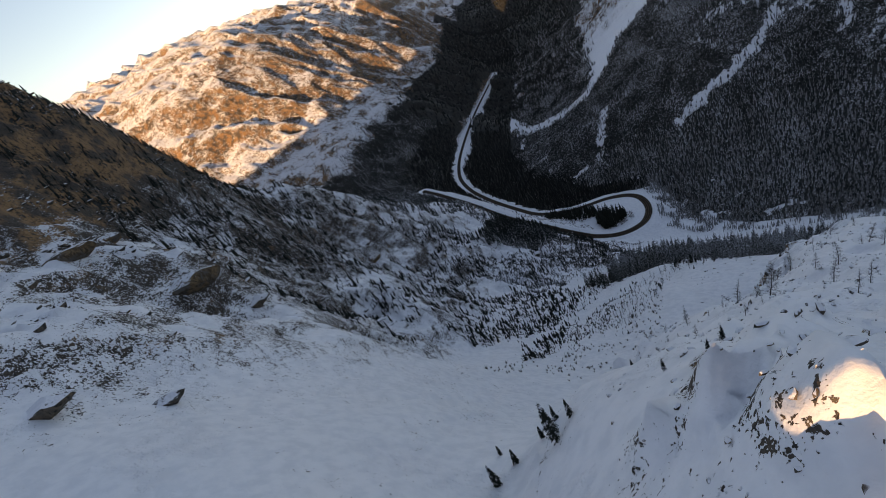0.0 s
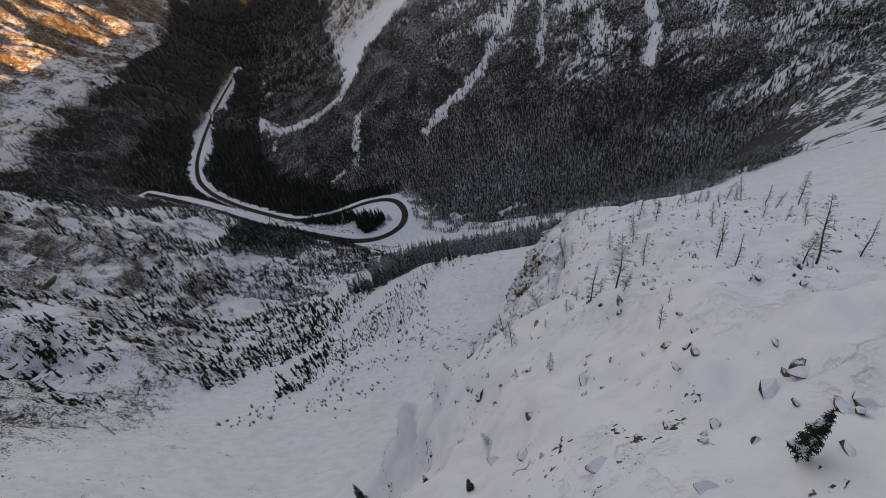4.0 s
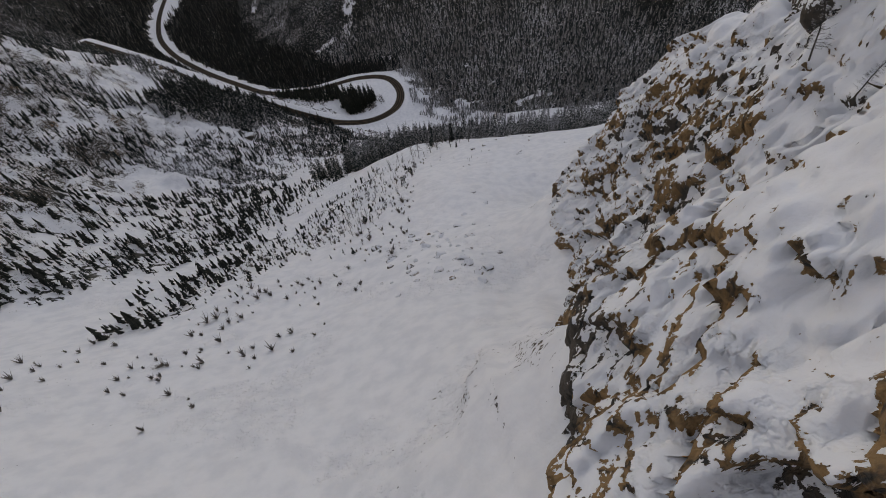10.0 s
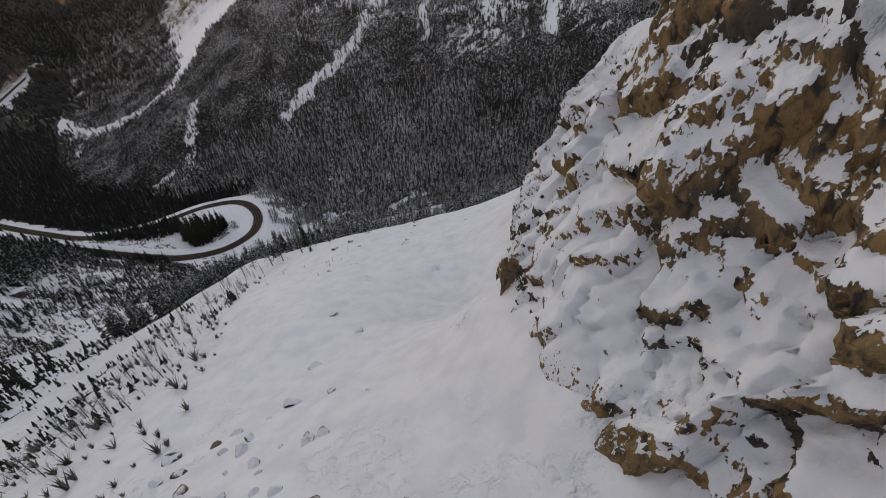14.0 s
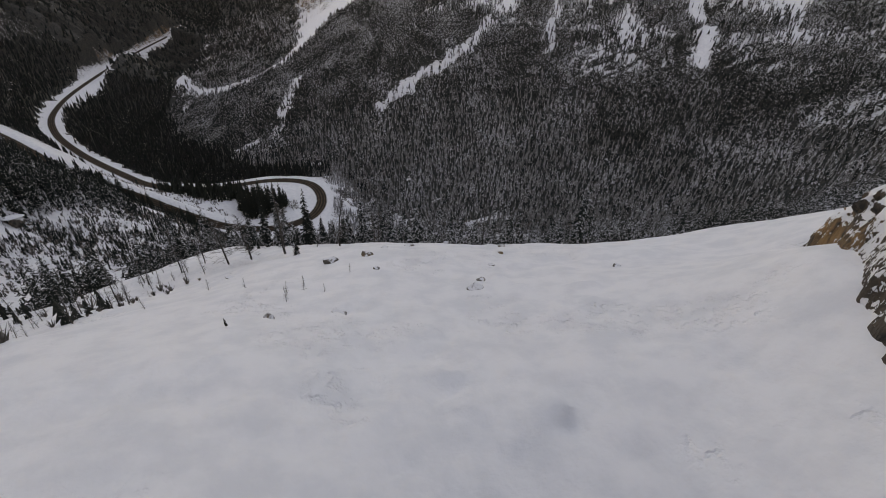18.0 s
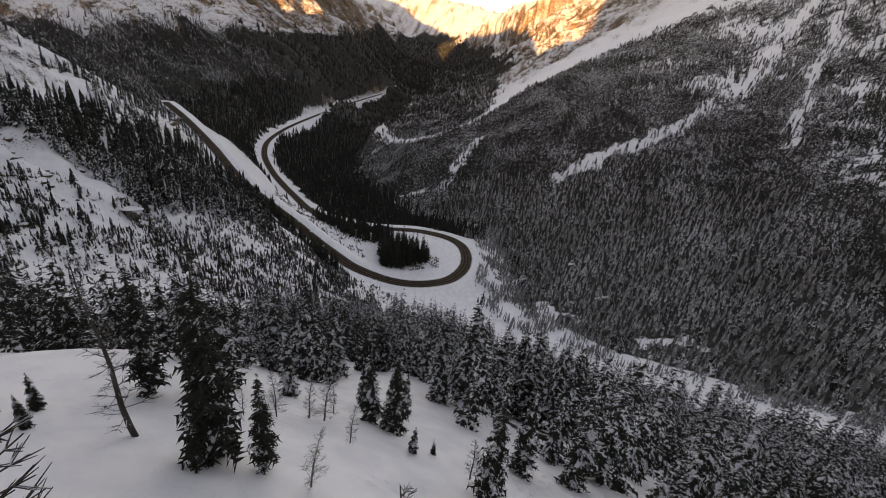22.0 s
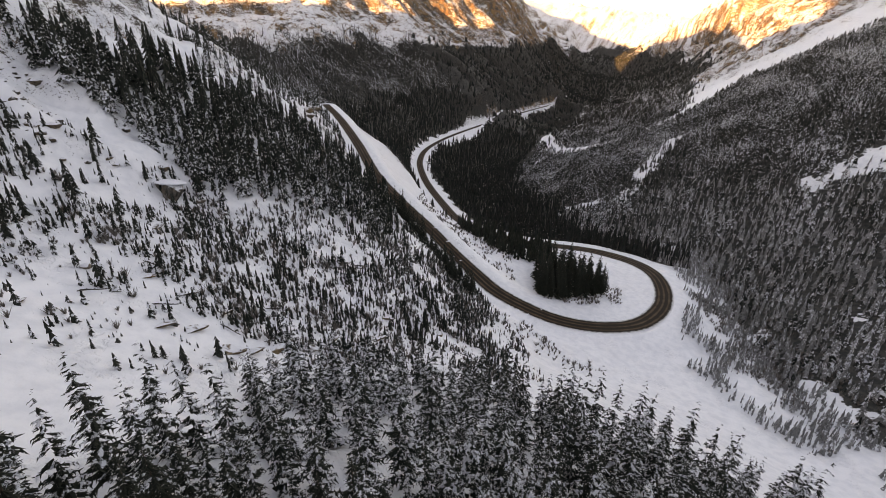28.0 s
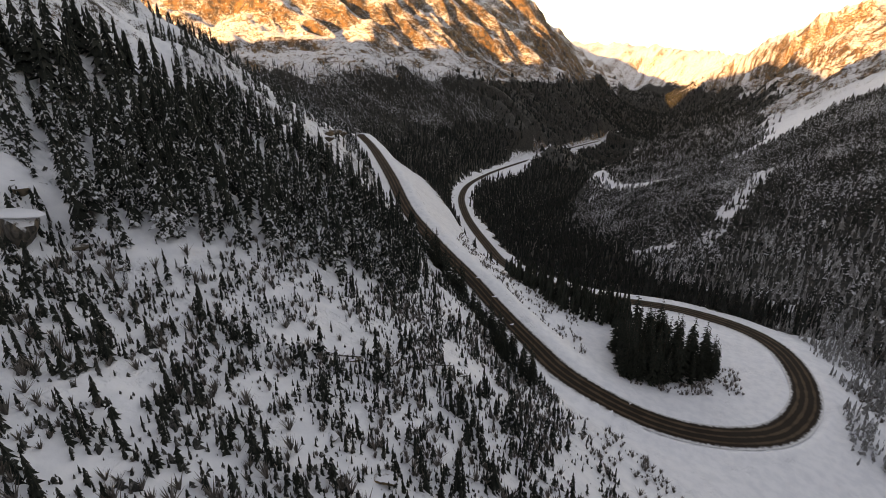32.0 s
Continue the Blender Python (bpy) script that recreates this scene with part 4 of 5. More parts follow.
def bough(start, angle, length, droop, r):
    """One bough: a sagging spray of needles, roofed along its middle, with side twigs and ragged ends."""
    out, side = np.array((math.cos(angle), math.sin(angle), 0)), np.array((-math.sin(angle), math.cos(angle), 0))
    verts, faces = [], []
    steps = 4
    spine = [start + out * length * s - np.array((0, 0, length * (droop * s**1.5 - 0.16 * s**4))) for s in np.linspace(0.05, 1, steps + 1)]
    wide = [length * v * r.uniform(0.8, 1.2) for v in (0.08, 0.18, 0.20, 0.14, 0.03)]
    for p, w in zip(spine, wide):
        verts += [p + side * w - (0, 0, w * r.uniform(0.45, 0.9)), p, p - side * w - (0, 0, w * r.uniform(0.45, 0.9))]
    for i in range(steps):
        for k in range(2):
            a = 3 * i + k
            faces += [(a, a + 1, a + 4), (a, a + 4, a + 3)]
    for i in range(1, steps + 1):
        for s in (-1, 1):
            p = spine[i]
            tip = p + out * length * r.uniform(0.05, 0.22) + side * s * length * r.uniform(0.22, 0.42) - np.array((0, 0, length * r.uniform(0.1, 0.3)))
            n = len(verts)
            verts += [p - out * length * 0.10, p + out * length * 0.05, tip, p - np.array((0, 0, length * 0.14))]
            faces += [(n, n + 1, n + 2), (n, n + 2, n + 3)]
    return np.array(verts), np.array(faces)


def conifer(seed, whorls=17, slim=0.155, bare=0.10, material=SPRUCE):
    """A conifer 1 m tall to be scaled: Empty > trunk, crown."""
    r = np.random.default_rng(seed)
    tree = new("conifer")
    bend = r.normal(0, 0.012, 2)
    path = [(bend[0] * s * s, bend[1] * s * s, s) for s in np.linspace(-0.03, 1, 7)]
    v, f = tube(path, [0.016 * (1 - 0.93 * s) for s in np.linspace(0, 1, 7)], 6)
    trunk = new("trunk", make_mesh("trunk", v, f, BARK))
    pieces = []
    for k in range(whorls):
        s = bare + (0.985 - bare) * (k / (whorls - 1)) ** 0.92
        reach = slim * (1 - s) ** 0.72 + 0.012
        if s < bare + 0.08:
            reach *= 0.75
        for j in range(r.integers(8, 13) if s < 0.85 else 6):
            a = r.uniform(0, 6.283)
            pieces.append(bough(np.array((bend[0] * s * s, bend[1] * s * s, s + r.uniform(-0.018, 0.018))), a, reach * r.uniform(0.6, 1.2), r.uniform(0.35, 0.8), r))
    v, f = joined(pieces)
    crown = new("crown", make_mesh("crown", v, f, material, False))
    trunk.parent = crown.parent = tree
    return tree


def crown_shape(seed, whorls, slim, bare=0.05):
    """Corners and triangles of a crown 1 m tall: boughs in whorls."""
    r = np.random.default_rng(seed)
    pieces = []
    for k in range(whorls):
        s = bare + (0.985 - bare) * (k / (whorls - 1)) ** 0.92
        reach = slim * (1 - s) ** 0.72 + 0.012
        for j in range(5 if s < 0.85 else 4):
            pieces.append(bough(np.array((0, 0, s + r.uniform(-0.02, 0.02))), r.uniform(0, 6.283), reach * r.uniform(0.65, 1.2), r.uniform(0.35, 0.8), r))
    return joined(pieces)


def snag(seed, forks=44, reach=0.24):
    """A bare larch or snag 1 m tall: Empty > trunk, crown."""
    r = np.random.default_rng(seed)
    tree = new("bare_tree")
    curve = r.normal(0, 0.05, 2)
    s = np.linspace(-0.04, 1, 9)
    path = np.c_[curve[0] * s**2 + 0.008 * np.sin(9 * s), curve[1] * s**2, s]
    v, f = tube(path, 0.0150 * (1 - 0.88 * np.clip(s, 0, 1)), 6)
    trunk = new("trunk", make_mesh("trunk", v, f, GREY_WOOD))
    pieces = []
    for k in range(forks):
        at = 0.14 + 0.84 * (k / forks) ** 0.9
        p = np.array((curve[0] * at**2 + 0.008 * math.sin(9 * at), curve[1] * at**2, at))
        a, long = r.uniform(0, 6.283), reach * (1.05 - at) ** 0.7 * r.uniform(0.4, 1.15)
        out = np.array((math.cos(a), math.sin(a), r.uniform(-0.25, 0.55)))
        bend = np.array((0, 0, r.uniform(-0.1, 0.35))) * long
        line = [p, p + out * long * 0.5 + bend * 0.1, p + out * long + bend]
        pieces.append(tube(line, (0.0030, 0.0021, 0.0009), 3))
        for _ in range(7):
            q = line[1] if r.random() < 0.4 else (line[1] + line[2]) / 2
            b = a + r.choice((-1, 1)) * r.uniform(0.5, 1.0)
            twig = np.array((math.cos(b), math.sin(b), r.uniform(-0.1, 0.5))) * long * r.uniform(0.25, 0.5)
            pieces.append(tube([q, q + twig], (0.0016, 0.0006), 3))
    v, f = joined(pieces)
    boughs = new("crown", make_mesh("crown", v, f, GREY_WOOD))
    trunk.parent = boughs.parent = tree
    return tree


def stand(model, x, y, tall, lean=0.03, sink=0.15, wide=1.0):
    """A copy of a tree at a place on the ground, scaled to its height."""
    z = surface(x, y) - sink
    turn = rng.uniform(0, 360)
    m = pose(x, y, z, rng.normal(0, lean) * 57, rng.normal(0, lean) * 57, turn)
    one = copy_thing(model, m)
    one.scale = (tall * wide, tall * wide, tall)
    return one


def clear_of_path(x, y, z, gap):
    return all((x - e[0]) ** 2 + (y - e[1]) ** 2 > gap**2 or e[2] > z + 1.5 for _, e, _, _ in PATH)


CONIFERS = [conifer(k, w, s, b) for k, w, s, b in ((1, 28, 0.128, 0.06), (2, 30, 0.112, 0.04), (3, 26, 0.142, 0.09), (4, 29, 0.118, 0.13), (5, 26, 0.135, 0.05))]
for model, words in zip(CONIFERS, ("tall", "slender", "broad", "bare-stemmed", "bushy")):
    tagged(model, f"{words} dark conifer with clumps of snow on its boughs", "conifer", "conifers of the wood")
DARK_CONIFER = tagged(conifer(6, 18, 0.14, 0.03, SPRUCE_DARK), "tall dark green conifer beside the road", "conifer", "conifers by the road")
LARCHES = [snag(k, f, r) for k, f, r in ((11, 84, 0.20), (12, 64, 0.15), (13, 96, 0.24))]
for model, words in zip(LARCHES, ("upright", "thin", "bushy")):
    tagged(model, f"{words} bare grey larch standing in snow", "bare tree", "bare larches")


x, y = scatter(-85, 275, -330, -144, 4.0, lambda x, y: wood_cover(x, y) * (0.7 + 0.28 * smooth(y, -245, -228)))
near = np.argsort(np.hypot(x - 0, (y + 235) * 1.0))
for k in near[:175]:
    tall = float(np.clip(rng.normal(13.2, 3.0), 5, 19)) * (0.78 if x[k] < -8 and y[k] < -242 else 0.97)
    top = float(ground(x[k], y[k])) + tall
    if clear_of_path(x[k], y[k], top, 5.0):
        stand(CONIFERS[rng.integers(0, 5)], x[k], y[k], tall, 0.025)
edge = near[175:]
wood("wood_edge_conifers", "dark conifers at the edge of the wood", x[edge], y[edge], heights(len(edge), 12.5, 3), SPRUCE, shapes=[crown_shape(k, 14, s) for k, s in ((31, 0.135), (32, 0.12), (33, 0.15))])

# tall dark trees inside the hairpin and along the upper road
x, y = scatter(-105, -30, -40, 35, 3.6, lambda x, y: inside(x, y, (-62, -38), (-40, -20), (-38, -6), (-52, 6), (-75, 2), (-74, -20)) * 0.9)
for a, b in zip(x, y):
    stand(DARK_CONIFER, a, b, float(np.clip(rng.normal(17, 3), 10, 22)), 0.02)
x, y = scatter(-150, -60, -15, 42, 3.2, lambda x, y: inside(x, y, (-72, 6), (-98, -4), (-125, 14), (-150, 30), (-165, 48), (-140, 44), (-112, 40), (-90, 40), (-78, 32)) * 0.85)
wood("hairpin_conifers", "dark conifers on the bank between the two roads", x, y, heights(len(x), 10.5, 3.5), SPRUCE_DARK, 6, 8, 0.15)
x, y = scatter(-170, -70, -110, -30, 3.4, lambda x, y: (away(x, y, (-82, -82), (-100, -68), (-118, -58), (-150, -40)) < 5.5) * 0.75)
for a, b in zip(x, y):
    stand(DARK_CONIFER, a, b, float(np.clip(rng.normal(10.5, 3.5), 4, 17)), 0.02)


# ---- single bare trees ----
def plant(models, *spots, lean=0.07):
    """Trees at spots of x, y and height."""
    for a, b, tall in spots:
        stand(models[rng.integers(0, len(models))], a, b, tall, lean)


# larches and low growth on the ridge beside the first part of the flight
plant(LARCHES, (-2.5, -467.4, 5), (-11.7, -480.3, 3.2), (-12.1, -482.4, 2.2), (-12.1, -484.8, 3.2), (-3.8, -482.3, 2.4), (-1, -482.3, 3), (-6.8, -486.1, 2), (13, -469.7, 6), (-8.9, -486, 1.4), (-15.8, -480.4, 2.4), (-17.6, -480, 1.4), (-19.2, -479.2, 2.2))
plant(LARCHES, (-10.5, -486.4, 1.2), (-4.9, -487, 5.2), (0.1, -483.2, 6.8), (-3, -489, 2.6), (13, -481.9, 5), (-11.6, -493.3, 3), (-13.8, -491.6, 1.8), (-15.5, -487, 1.4), (-6, -497.5, 2), (-3.5, -495, 1.8), (9, -488, 4.5))
plant(LARCHES, (4.8, -453.6, 4), (11, -432, 4), (12, -441, 4.5), (13.4, -446, 4.5), (8, -454, 5), (2, -449, 1.5), (-2.2, -449.8, 2.6), (-1.2, -449, 2.3), (17, -461, 5.5), (14, -459, 3.6), (-22, -500, 2), (-18, -498, 2.2), (-100, -437, 7))
plant(CONIFERS, (-30.3, -511.6, 8), (-27.7, -510.3, 3.5), (-42, -512, 5), (-10.2, -509, 3), (-31, -507.5, 4), (-40, -508, 4), (-44, -505, 3), (-36, -504, 3.2), (-25, -500, 3), (-20, -503, 2.4), (-33, -497, 5), (-16, -512, 2), (-12, -513.5, 1.6), lean=0.03)
plant(CONIFERS, (-36, -494, 6), (-31, -491, 4.5), (-35, -483, 6), (-40, -483, 5), (-24, -493, 2.6), lean=0.03)
x, y = scatter(-12, 75, -500, -395, 4.6, lambda x, y: inside(x, y, (-4, -492), (10, -500), (45, -470), (75, -410), (45, -396), (30, -403), (12, -432), (0, -458)) * 0.42 * ((x > 9) | (y > -448)))
for a, b in zip(x, y):
    tall = float(np.clip(rng.gamma(4, 0.8), 1.0, 6.5))
    if clear_of_path(a, b, float(ground(a, b)) + tall, 5.0):
        stand(LARCHES[rng.integers(0, 3)], a, b, tall, 0.09)
# snags along the brow of the snow apron
plant(LARCHES, (2.5, -303, 12), (10.6, -302, 9.5), (-3, -300.6, 9.5), (-6, -302, 10), (16.2, -298.8, 7.5), (17, -297.5, 6), (35.6, -297.5, 9), (28.4, -297.9, 4), (-14, -299, 8), (0.6, -290.4, 10), (-9, -304, 4), (-11, -297, 7), lean=0.05)
plant(LARCHES, (9.9, -290.5, 3.5), (9.5, -284.7, 3.2), (4.3, -284.1, 3.5), (5.7, -282.6, 4), (6.4, -280, 3), (17.2, -283, 4), (18, -292, 3), (7, -299.4, 2.5), (5, -286, 2.5), (3.5, -283, 2.2), (2.6, -285, 2.4), (6.7, -282.3, 4.5), (23, -288, 4), (31, -287, 6), (40, -292, 6), lean=0.05)
plant(CONIFERS, (5, -290.5, 11), (7.4, -290.2, 6), (5.1, -291.7, 3.5), (7, -275.5, 5), (10.1, -277.4, 5.5), (13.1, -282.4, 2.5), (14.4, -281.4, 1.6), (18.3, -284.7, 8), (4.6, -306.1, 3.5), (-4.6, -293.6, 5.5), (-3.6, -291.9, 2.2), (17.9, -291.9, 2.2), (1.8, -278, 6), (-5.1, -290.3, 2.5), lean=0.03)
plant(CONIFERS, (20.9, -279.2, 8), (25, -278, 8), (12.7, -266, 9), (-3.4, -285.3, 10), (-1.1, -284, 9), (-1.7, -280.6, 9), (9, -279.1, 7), (11, -279.7, 8), (10.5, -273.9, 5), (2.5, -286.7, 4), (33, -282, 8), (28, -284, 7), (-13, -274, 9), (-18, -271, 9), (-23, -275, 9), (-26, -268, 10), (-30, -273, 9), (2.5, -334.5, 1.0), (-8, -277, 9), (-6, -273, 8), (-11, -270, 9), (-4, -269, 8), (0, -266, 9), (-9, -263, 9), (-15, -266, 9), lean=0.03)
# thin bare stems left of the apron
x, y = scatter(-52, -8, -395, -290, 2.5, lambda x, y: inside(x, y, (-50, -372), (-28, -366), (-16, -335), (-10, -300), (-24, -292), (-42, -330)) * 0.7)
for a, b in zip(x[:230], y[:230]):
    stand(LARCHES[1], a, b, float(np.clip(rng.gamma(5, 0.6), 1.2, 6)), 0.05)
for a, b in ((5.7, -325.6), (7.3, -324.8), (9.3, -325.3), (6, -328), (1, -322), (-4, -318), (-8, -324), (12, -321)):
    stand(LARCHES[1], a, b, float(rng.uniform(1.2, 2.2)), 0.04)


# ---- rocks ----
def rock_mesh(name, seed, flat, material, block=0.38):
    """A broken boulder about 1 m across, with facets and a flat base."""
    r = np.random.default_rng(seed)
    bm = bmesh.new()
    bmesh.ops.create_icosphere(bm, subdivisions=3, radius=0.5)
    planes = [Vector(r.normal(0, 1, 3)).normalized() for _ in range(12)]
    reach = [r.uniform(0.24, 0.44) for _ in planes]
    for v in bm.verts:
        for p, d in zip(planes, reach):
            over = v.co.dot(p) - d
            if over > 0:
                v.co -= p * over * (0.6 + block)
        v.co += v.co.normalized() * 0.05 * noise.noise(v.co * 4 + Vector((seed, 0, 0)))
        v.co.z *= flat
    me = bpy.data.meshes.new(name)
    bm.to_mesh(me)
    bm.free()
    me.materials.append(material)
    return me


ROCKS = [rock_mesh("rock", k, f, m) for k, f, m in ((1, 0.7, BOULDER), (2, 0.5, ROCK), (3, 0.85, BOULDER), (4, 0.4, ROCK), (5, 0.6, BOULDER))]


def rest(name, me, x, y, size, label, category="rock", group="", sunk=0.25, turn=None, stretch=(1, 1, 1), tilt=12):
    ob = new(name, me)
    z = surface(x, y)
    deg = rng.uniform(0, 360) if turn is None else turn
    ob.matrix_world = pose(x, y, z + size * stretch[2] * (0.22 - sunk), rng.uniform(-tilt, tilt), rng.uniform(-tilt, tilt), deg) @ Matrix.Diagonal((size * stretch[0], size * stretch[1], size * stretch[2], 1))
    return tagged(ob, label, category, group)


for a, b, s in ((-9, -400.4, 2.6), (-8.5, -403, 2.2), (-5.5, -405.5, 2.8), (-7.3, -406.7, 1.8), (-7.3, -409.4, 2.0), (-7, -379.4, 2.0), (-14.4, -403, 2.4), (1, -359.4, 1.8), (-16, -389, 2.2), (-24, -391, 2.4), (-28, -382, 2.8), (-12, -385, 1.6), (-19, -380, 2.0), (-4, -372, 1.5), (3, -367, 1.4), (-13, -396, 2.2), (-20, -398, 1.8)):
    rest("boulder", ROCKS[rng.integers(0, 5)], a, b, s, "snow-capped grey boulder in the avalanche run-out", "boulder", "run-out boulders", 0.18, stretch=(1.2, 1, 0.8))
for a, b, s in ((9.8, -315.7, 2.2), (25.8, -326, 1.3), (5, -332, 1.2), (43.8, -324, 1.2), (10.8, -331.7, 1.6), (24.5, -328.4, 1.8), (14.3, -314.7, 1.9), (27.3, -303.6, 1.3), (21, -306, 1.5), (17, -309, 0.9), (33, -313, 1.0), (15, -321, 0.9), (29, -320, 1.0), (36, -306, 1.4), (-3, -313, 1.2)):
    rest("boulder", ROCKS[(1, 3)[rng.integers(0, 2)]], a, b, s, "brown rock poking out of the snow apron", "boulder", "apron boulders", 0.22, stretch=(1.1, 0.9, 1.0))
x, y = scatter(-34, 4, -415, -368, 2.3, lambda x, y: smooth(np.hypot((x + 13) / 18, (y + 393) / 22), 1.0, 0.3) * 0.5)
for a, b in zip(x, y):
    rest("snow_lump", ROCKS[rng.integers(0, 5)], a, b, float(rng.uniform(0.5, 1.5)), "lump of avalanche debris crusted with snow", "rock", "avalanche debris", 0.2, stretch=(1.2, 1, 0.9))
x, y = scatter(-32, 62, -545, -405, 3.0, lambda x, y: inside(x, y, (-27, -474), (-26, -490), (-22, -528), (6, -545), (24, -515), (45, -470), (62, -420), (30, -410), (8, -440), (-6, -462)) * 0.5)
for a, b in zip(x, y):
    rest("rock", ROCKS[(1, 3)[rng.integers(0, 2)]], a, b, float(np.clip(rng.gamma(1.8, 0.32), 0.25, 0.95)), "dark angular rock showing through the ridge snow", "rock", "ridge rocks", 0.25, stretch=(rng.uniform(0.9, 1.4), rng.uniform(0.65, 0.95), rng.uniform(0.7, 1.0)), tilt=15)


def rubble(name, label, x, y, size, material, turn=0.5, tall=(0.4, 0.9)):
    """Many angular stones lying on a slope, as one object."""
    r = np.random.default_rng(41)
    bm = bmesh.new()
    bmesh.ops.create_icosphere(bm, subdivisions=1, radius=0.5)
    ball = np.array([v.co for v in bm.verts])
    tris = np.array([[v.index for v in f.verts] for f in bm.faces])
    bm.free()
    n = len(x)
    c = ball[None] * r.uniform(0.65, 1.3, (n, len(ball), 1)) * np.stack([r.uniform(0.9, 2.0, n), r.uniform(0.55, 1.0, n), r.uniform(*tall, n)], -1)[:, None]
    a = turn + r.normal(0, 0.35, n)
    ca, sa = np.cos(a)[:, None], np.sin(a)[:, None]
    px = (c[..., 0] * ca - c[..., 1] * sa) * size[:, None] + x[:, None]
    py = (c[..., 0] * sa + c[..., 1] * ca) * size[:, None] + y[:, None]
    pz = c[..., 2] * size[:, None] + (np.array([surface(*q) for q in zip(x, y, ground(x, y))]) + 0.05 * size)[:, None]
    faces = (tris[None] + (np.arange(n) * len(ball))[:, None, None]).reshape(-1, 3)
    me = make_mesh(name, np.stack([px, py, pz], -1).reshape(-1, 3), faces, material, False)
    return tagged(new(name, me), label, "rocks", kind="stuff")


SLOPE_ROCK = rock_material("dark_slope_rock", (0.085, 0.072, 0.06), (0.15, 0.11, 0.075), 0.62)


def ledges(x, y):
    """Bands of broken rock on the slope west of the snow field."""
    across, along = 0.80 * x - 0.6 * y, 0.6 * x + 0.80 * y
    band = grain(across, along * 0.3, 24, 201) + 0.6 * grain(across, along * 0.5, 9, 202)
    zone = smooth(-x + 16 * grain(x, y, 40, 203), 118, 135) * smooth(-y, 130, 210) * smooth(x, -330, -290)
    for tongue in TONGUES:
        zone = zone * ~inside(x, y, *tongue)
    return zone * smooth(band, 0.0, 0.4)


x, y = scatter(-330, -60, -530, -150, 2.1, lambda x, y: 0.75 * ledges(x, y))
rubble("slope_rocks", "dark angular rocks in bands on the snowy slope", x, y, np.clip(rng.gamma(2.2, 0.5, len(x)), 0.4, 2.6), SLOPE_ROCK, 0.65)
x, y = scatter(-30, 75, -540, -350, 1.15, lambda x, y: 0.75 * inside(x, y, (-26, -474), (-24, -492), (-20, -526), (0, -540), (14, -520), (30, -490), (55, -460), (75, -405), (50, -360), (36, -392), (22, -420), (8, -440), (2, -452), (-6, -466)) * smooth(grain(x, y, 9, 205) + 0.8 * grain(x, y, 3.2, 206), -0.15, 0.4))
rubble("ridge_rubble", "small dark flakes of rock sticking out of the ridge snow", x, y, np.clip(rng.gamma(2.2, 0.17, len(x)), 0.14, 0.85), SLOPE_ROCK, 0.9, (0.5, 1.1))
for a, b, size, wide in ((-161, -450, 20, 1.25), (-180, -461, 13, 1.5), (-150, -441, 9, 1.4), (-113, -516, 9, 1.6), (-104, -507, 6, 1.7), (-196, -440, 11, 1.5), (-205, -300, 12, 1.4), (-213, -285, 9, 1.3)):
    rest("rock_outcrop", rock_mesh("rock_outcrop", int(size * 7), 0.6, ROCK if size > 10 else SLOPE_ROCK, 0.4), a, b, size, "brown rock outcrop standing out of the snowy slope", "rock", "slope outcrops", 0.2, turn=35, stretch=(wide, 0.8, 0.9))


def slab_boulder():
    """The house-sized boulder above the bench: undercut dark sides and a flat lid of snow."""
    thing = new("boulder")
    body = new("rock_body", rock_mesh("rock_body", 23, 0.62, BOULDER, 0.3))
    body.scale = (7.4, 5.6, 9.6)
    bm = bmesh.new()
    bmesh.ops.create_uvsphere(bm, u_segments=28, v_segments=12, radius=0.5)
    for v in bm.verts:
        a = math.atan2(v.co.y, v.co.x)
        v.co.x *= 1 + 0.10 * math.sin(3 * a + 1)
        v.co.y *= 1 + 0.08 * math.sin(2 * a)
        v.co.z = v.co.z * 0.2 + 0.012 * noise.noise(v.co * 5)
    me = bpy.data.meshes.new("snow_cap")
    bm.to_mesh(me)
    bm.free()
    for p in me.polygons:
        p.use_smooth = True
    me.materials.append(SNOW_CAP)
    cap = new("snow_cap", me)
    cap.scale, cap.location = (7.7, 5.9, 4.6), (0.1, 0, 2.35)
    cap.rotation_euler = (radians(-5), radians(6), 0)
    body.parent = cap.parent = thing
    tagged(cap, "thick lid of snow")
    thing.matrix_world = pose(-123, -169.5, float(ground(-123, -169.5)) + 1.5, 0, 0, 30)
    return tagged(thing, "large flat-topped dark boulder with a lid of snow above the bench", "boulder")


snow_m = Mat("drifted_snow", 0.7)
snow_m.bump(snow_m.noise(2.0, 4), 0.4, 0.15)
SNOW_CAP = snow_m.colour(snow_m.mix(snow_m.noise(0.8, 4), SNOW, SNOW_OLD))
slab_boulder()
for a, b, s in ((-110, -181, 3.4), (-122, -163, 3.0), (-117, -160, 2.2), (-96, -190, 2.4), (-131, -178, 2.0), (-104, -160, 2.2), (-69.6, -150.3, 3.6), (-60, -140, 2.4), (-78, -152, 2.0), (-99, -200, 2.0), (-90, -212, 1.6), (-113, -203, 1.8)):
    rest("boulder", ROCKS[rng.integers(0, 5)], a, b, s, "rounded boulder buried under snow on the bench", "boulder", "bench boulders", 0.12, stretch=(1.1, 1, 0.85))


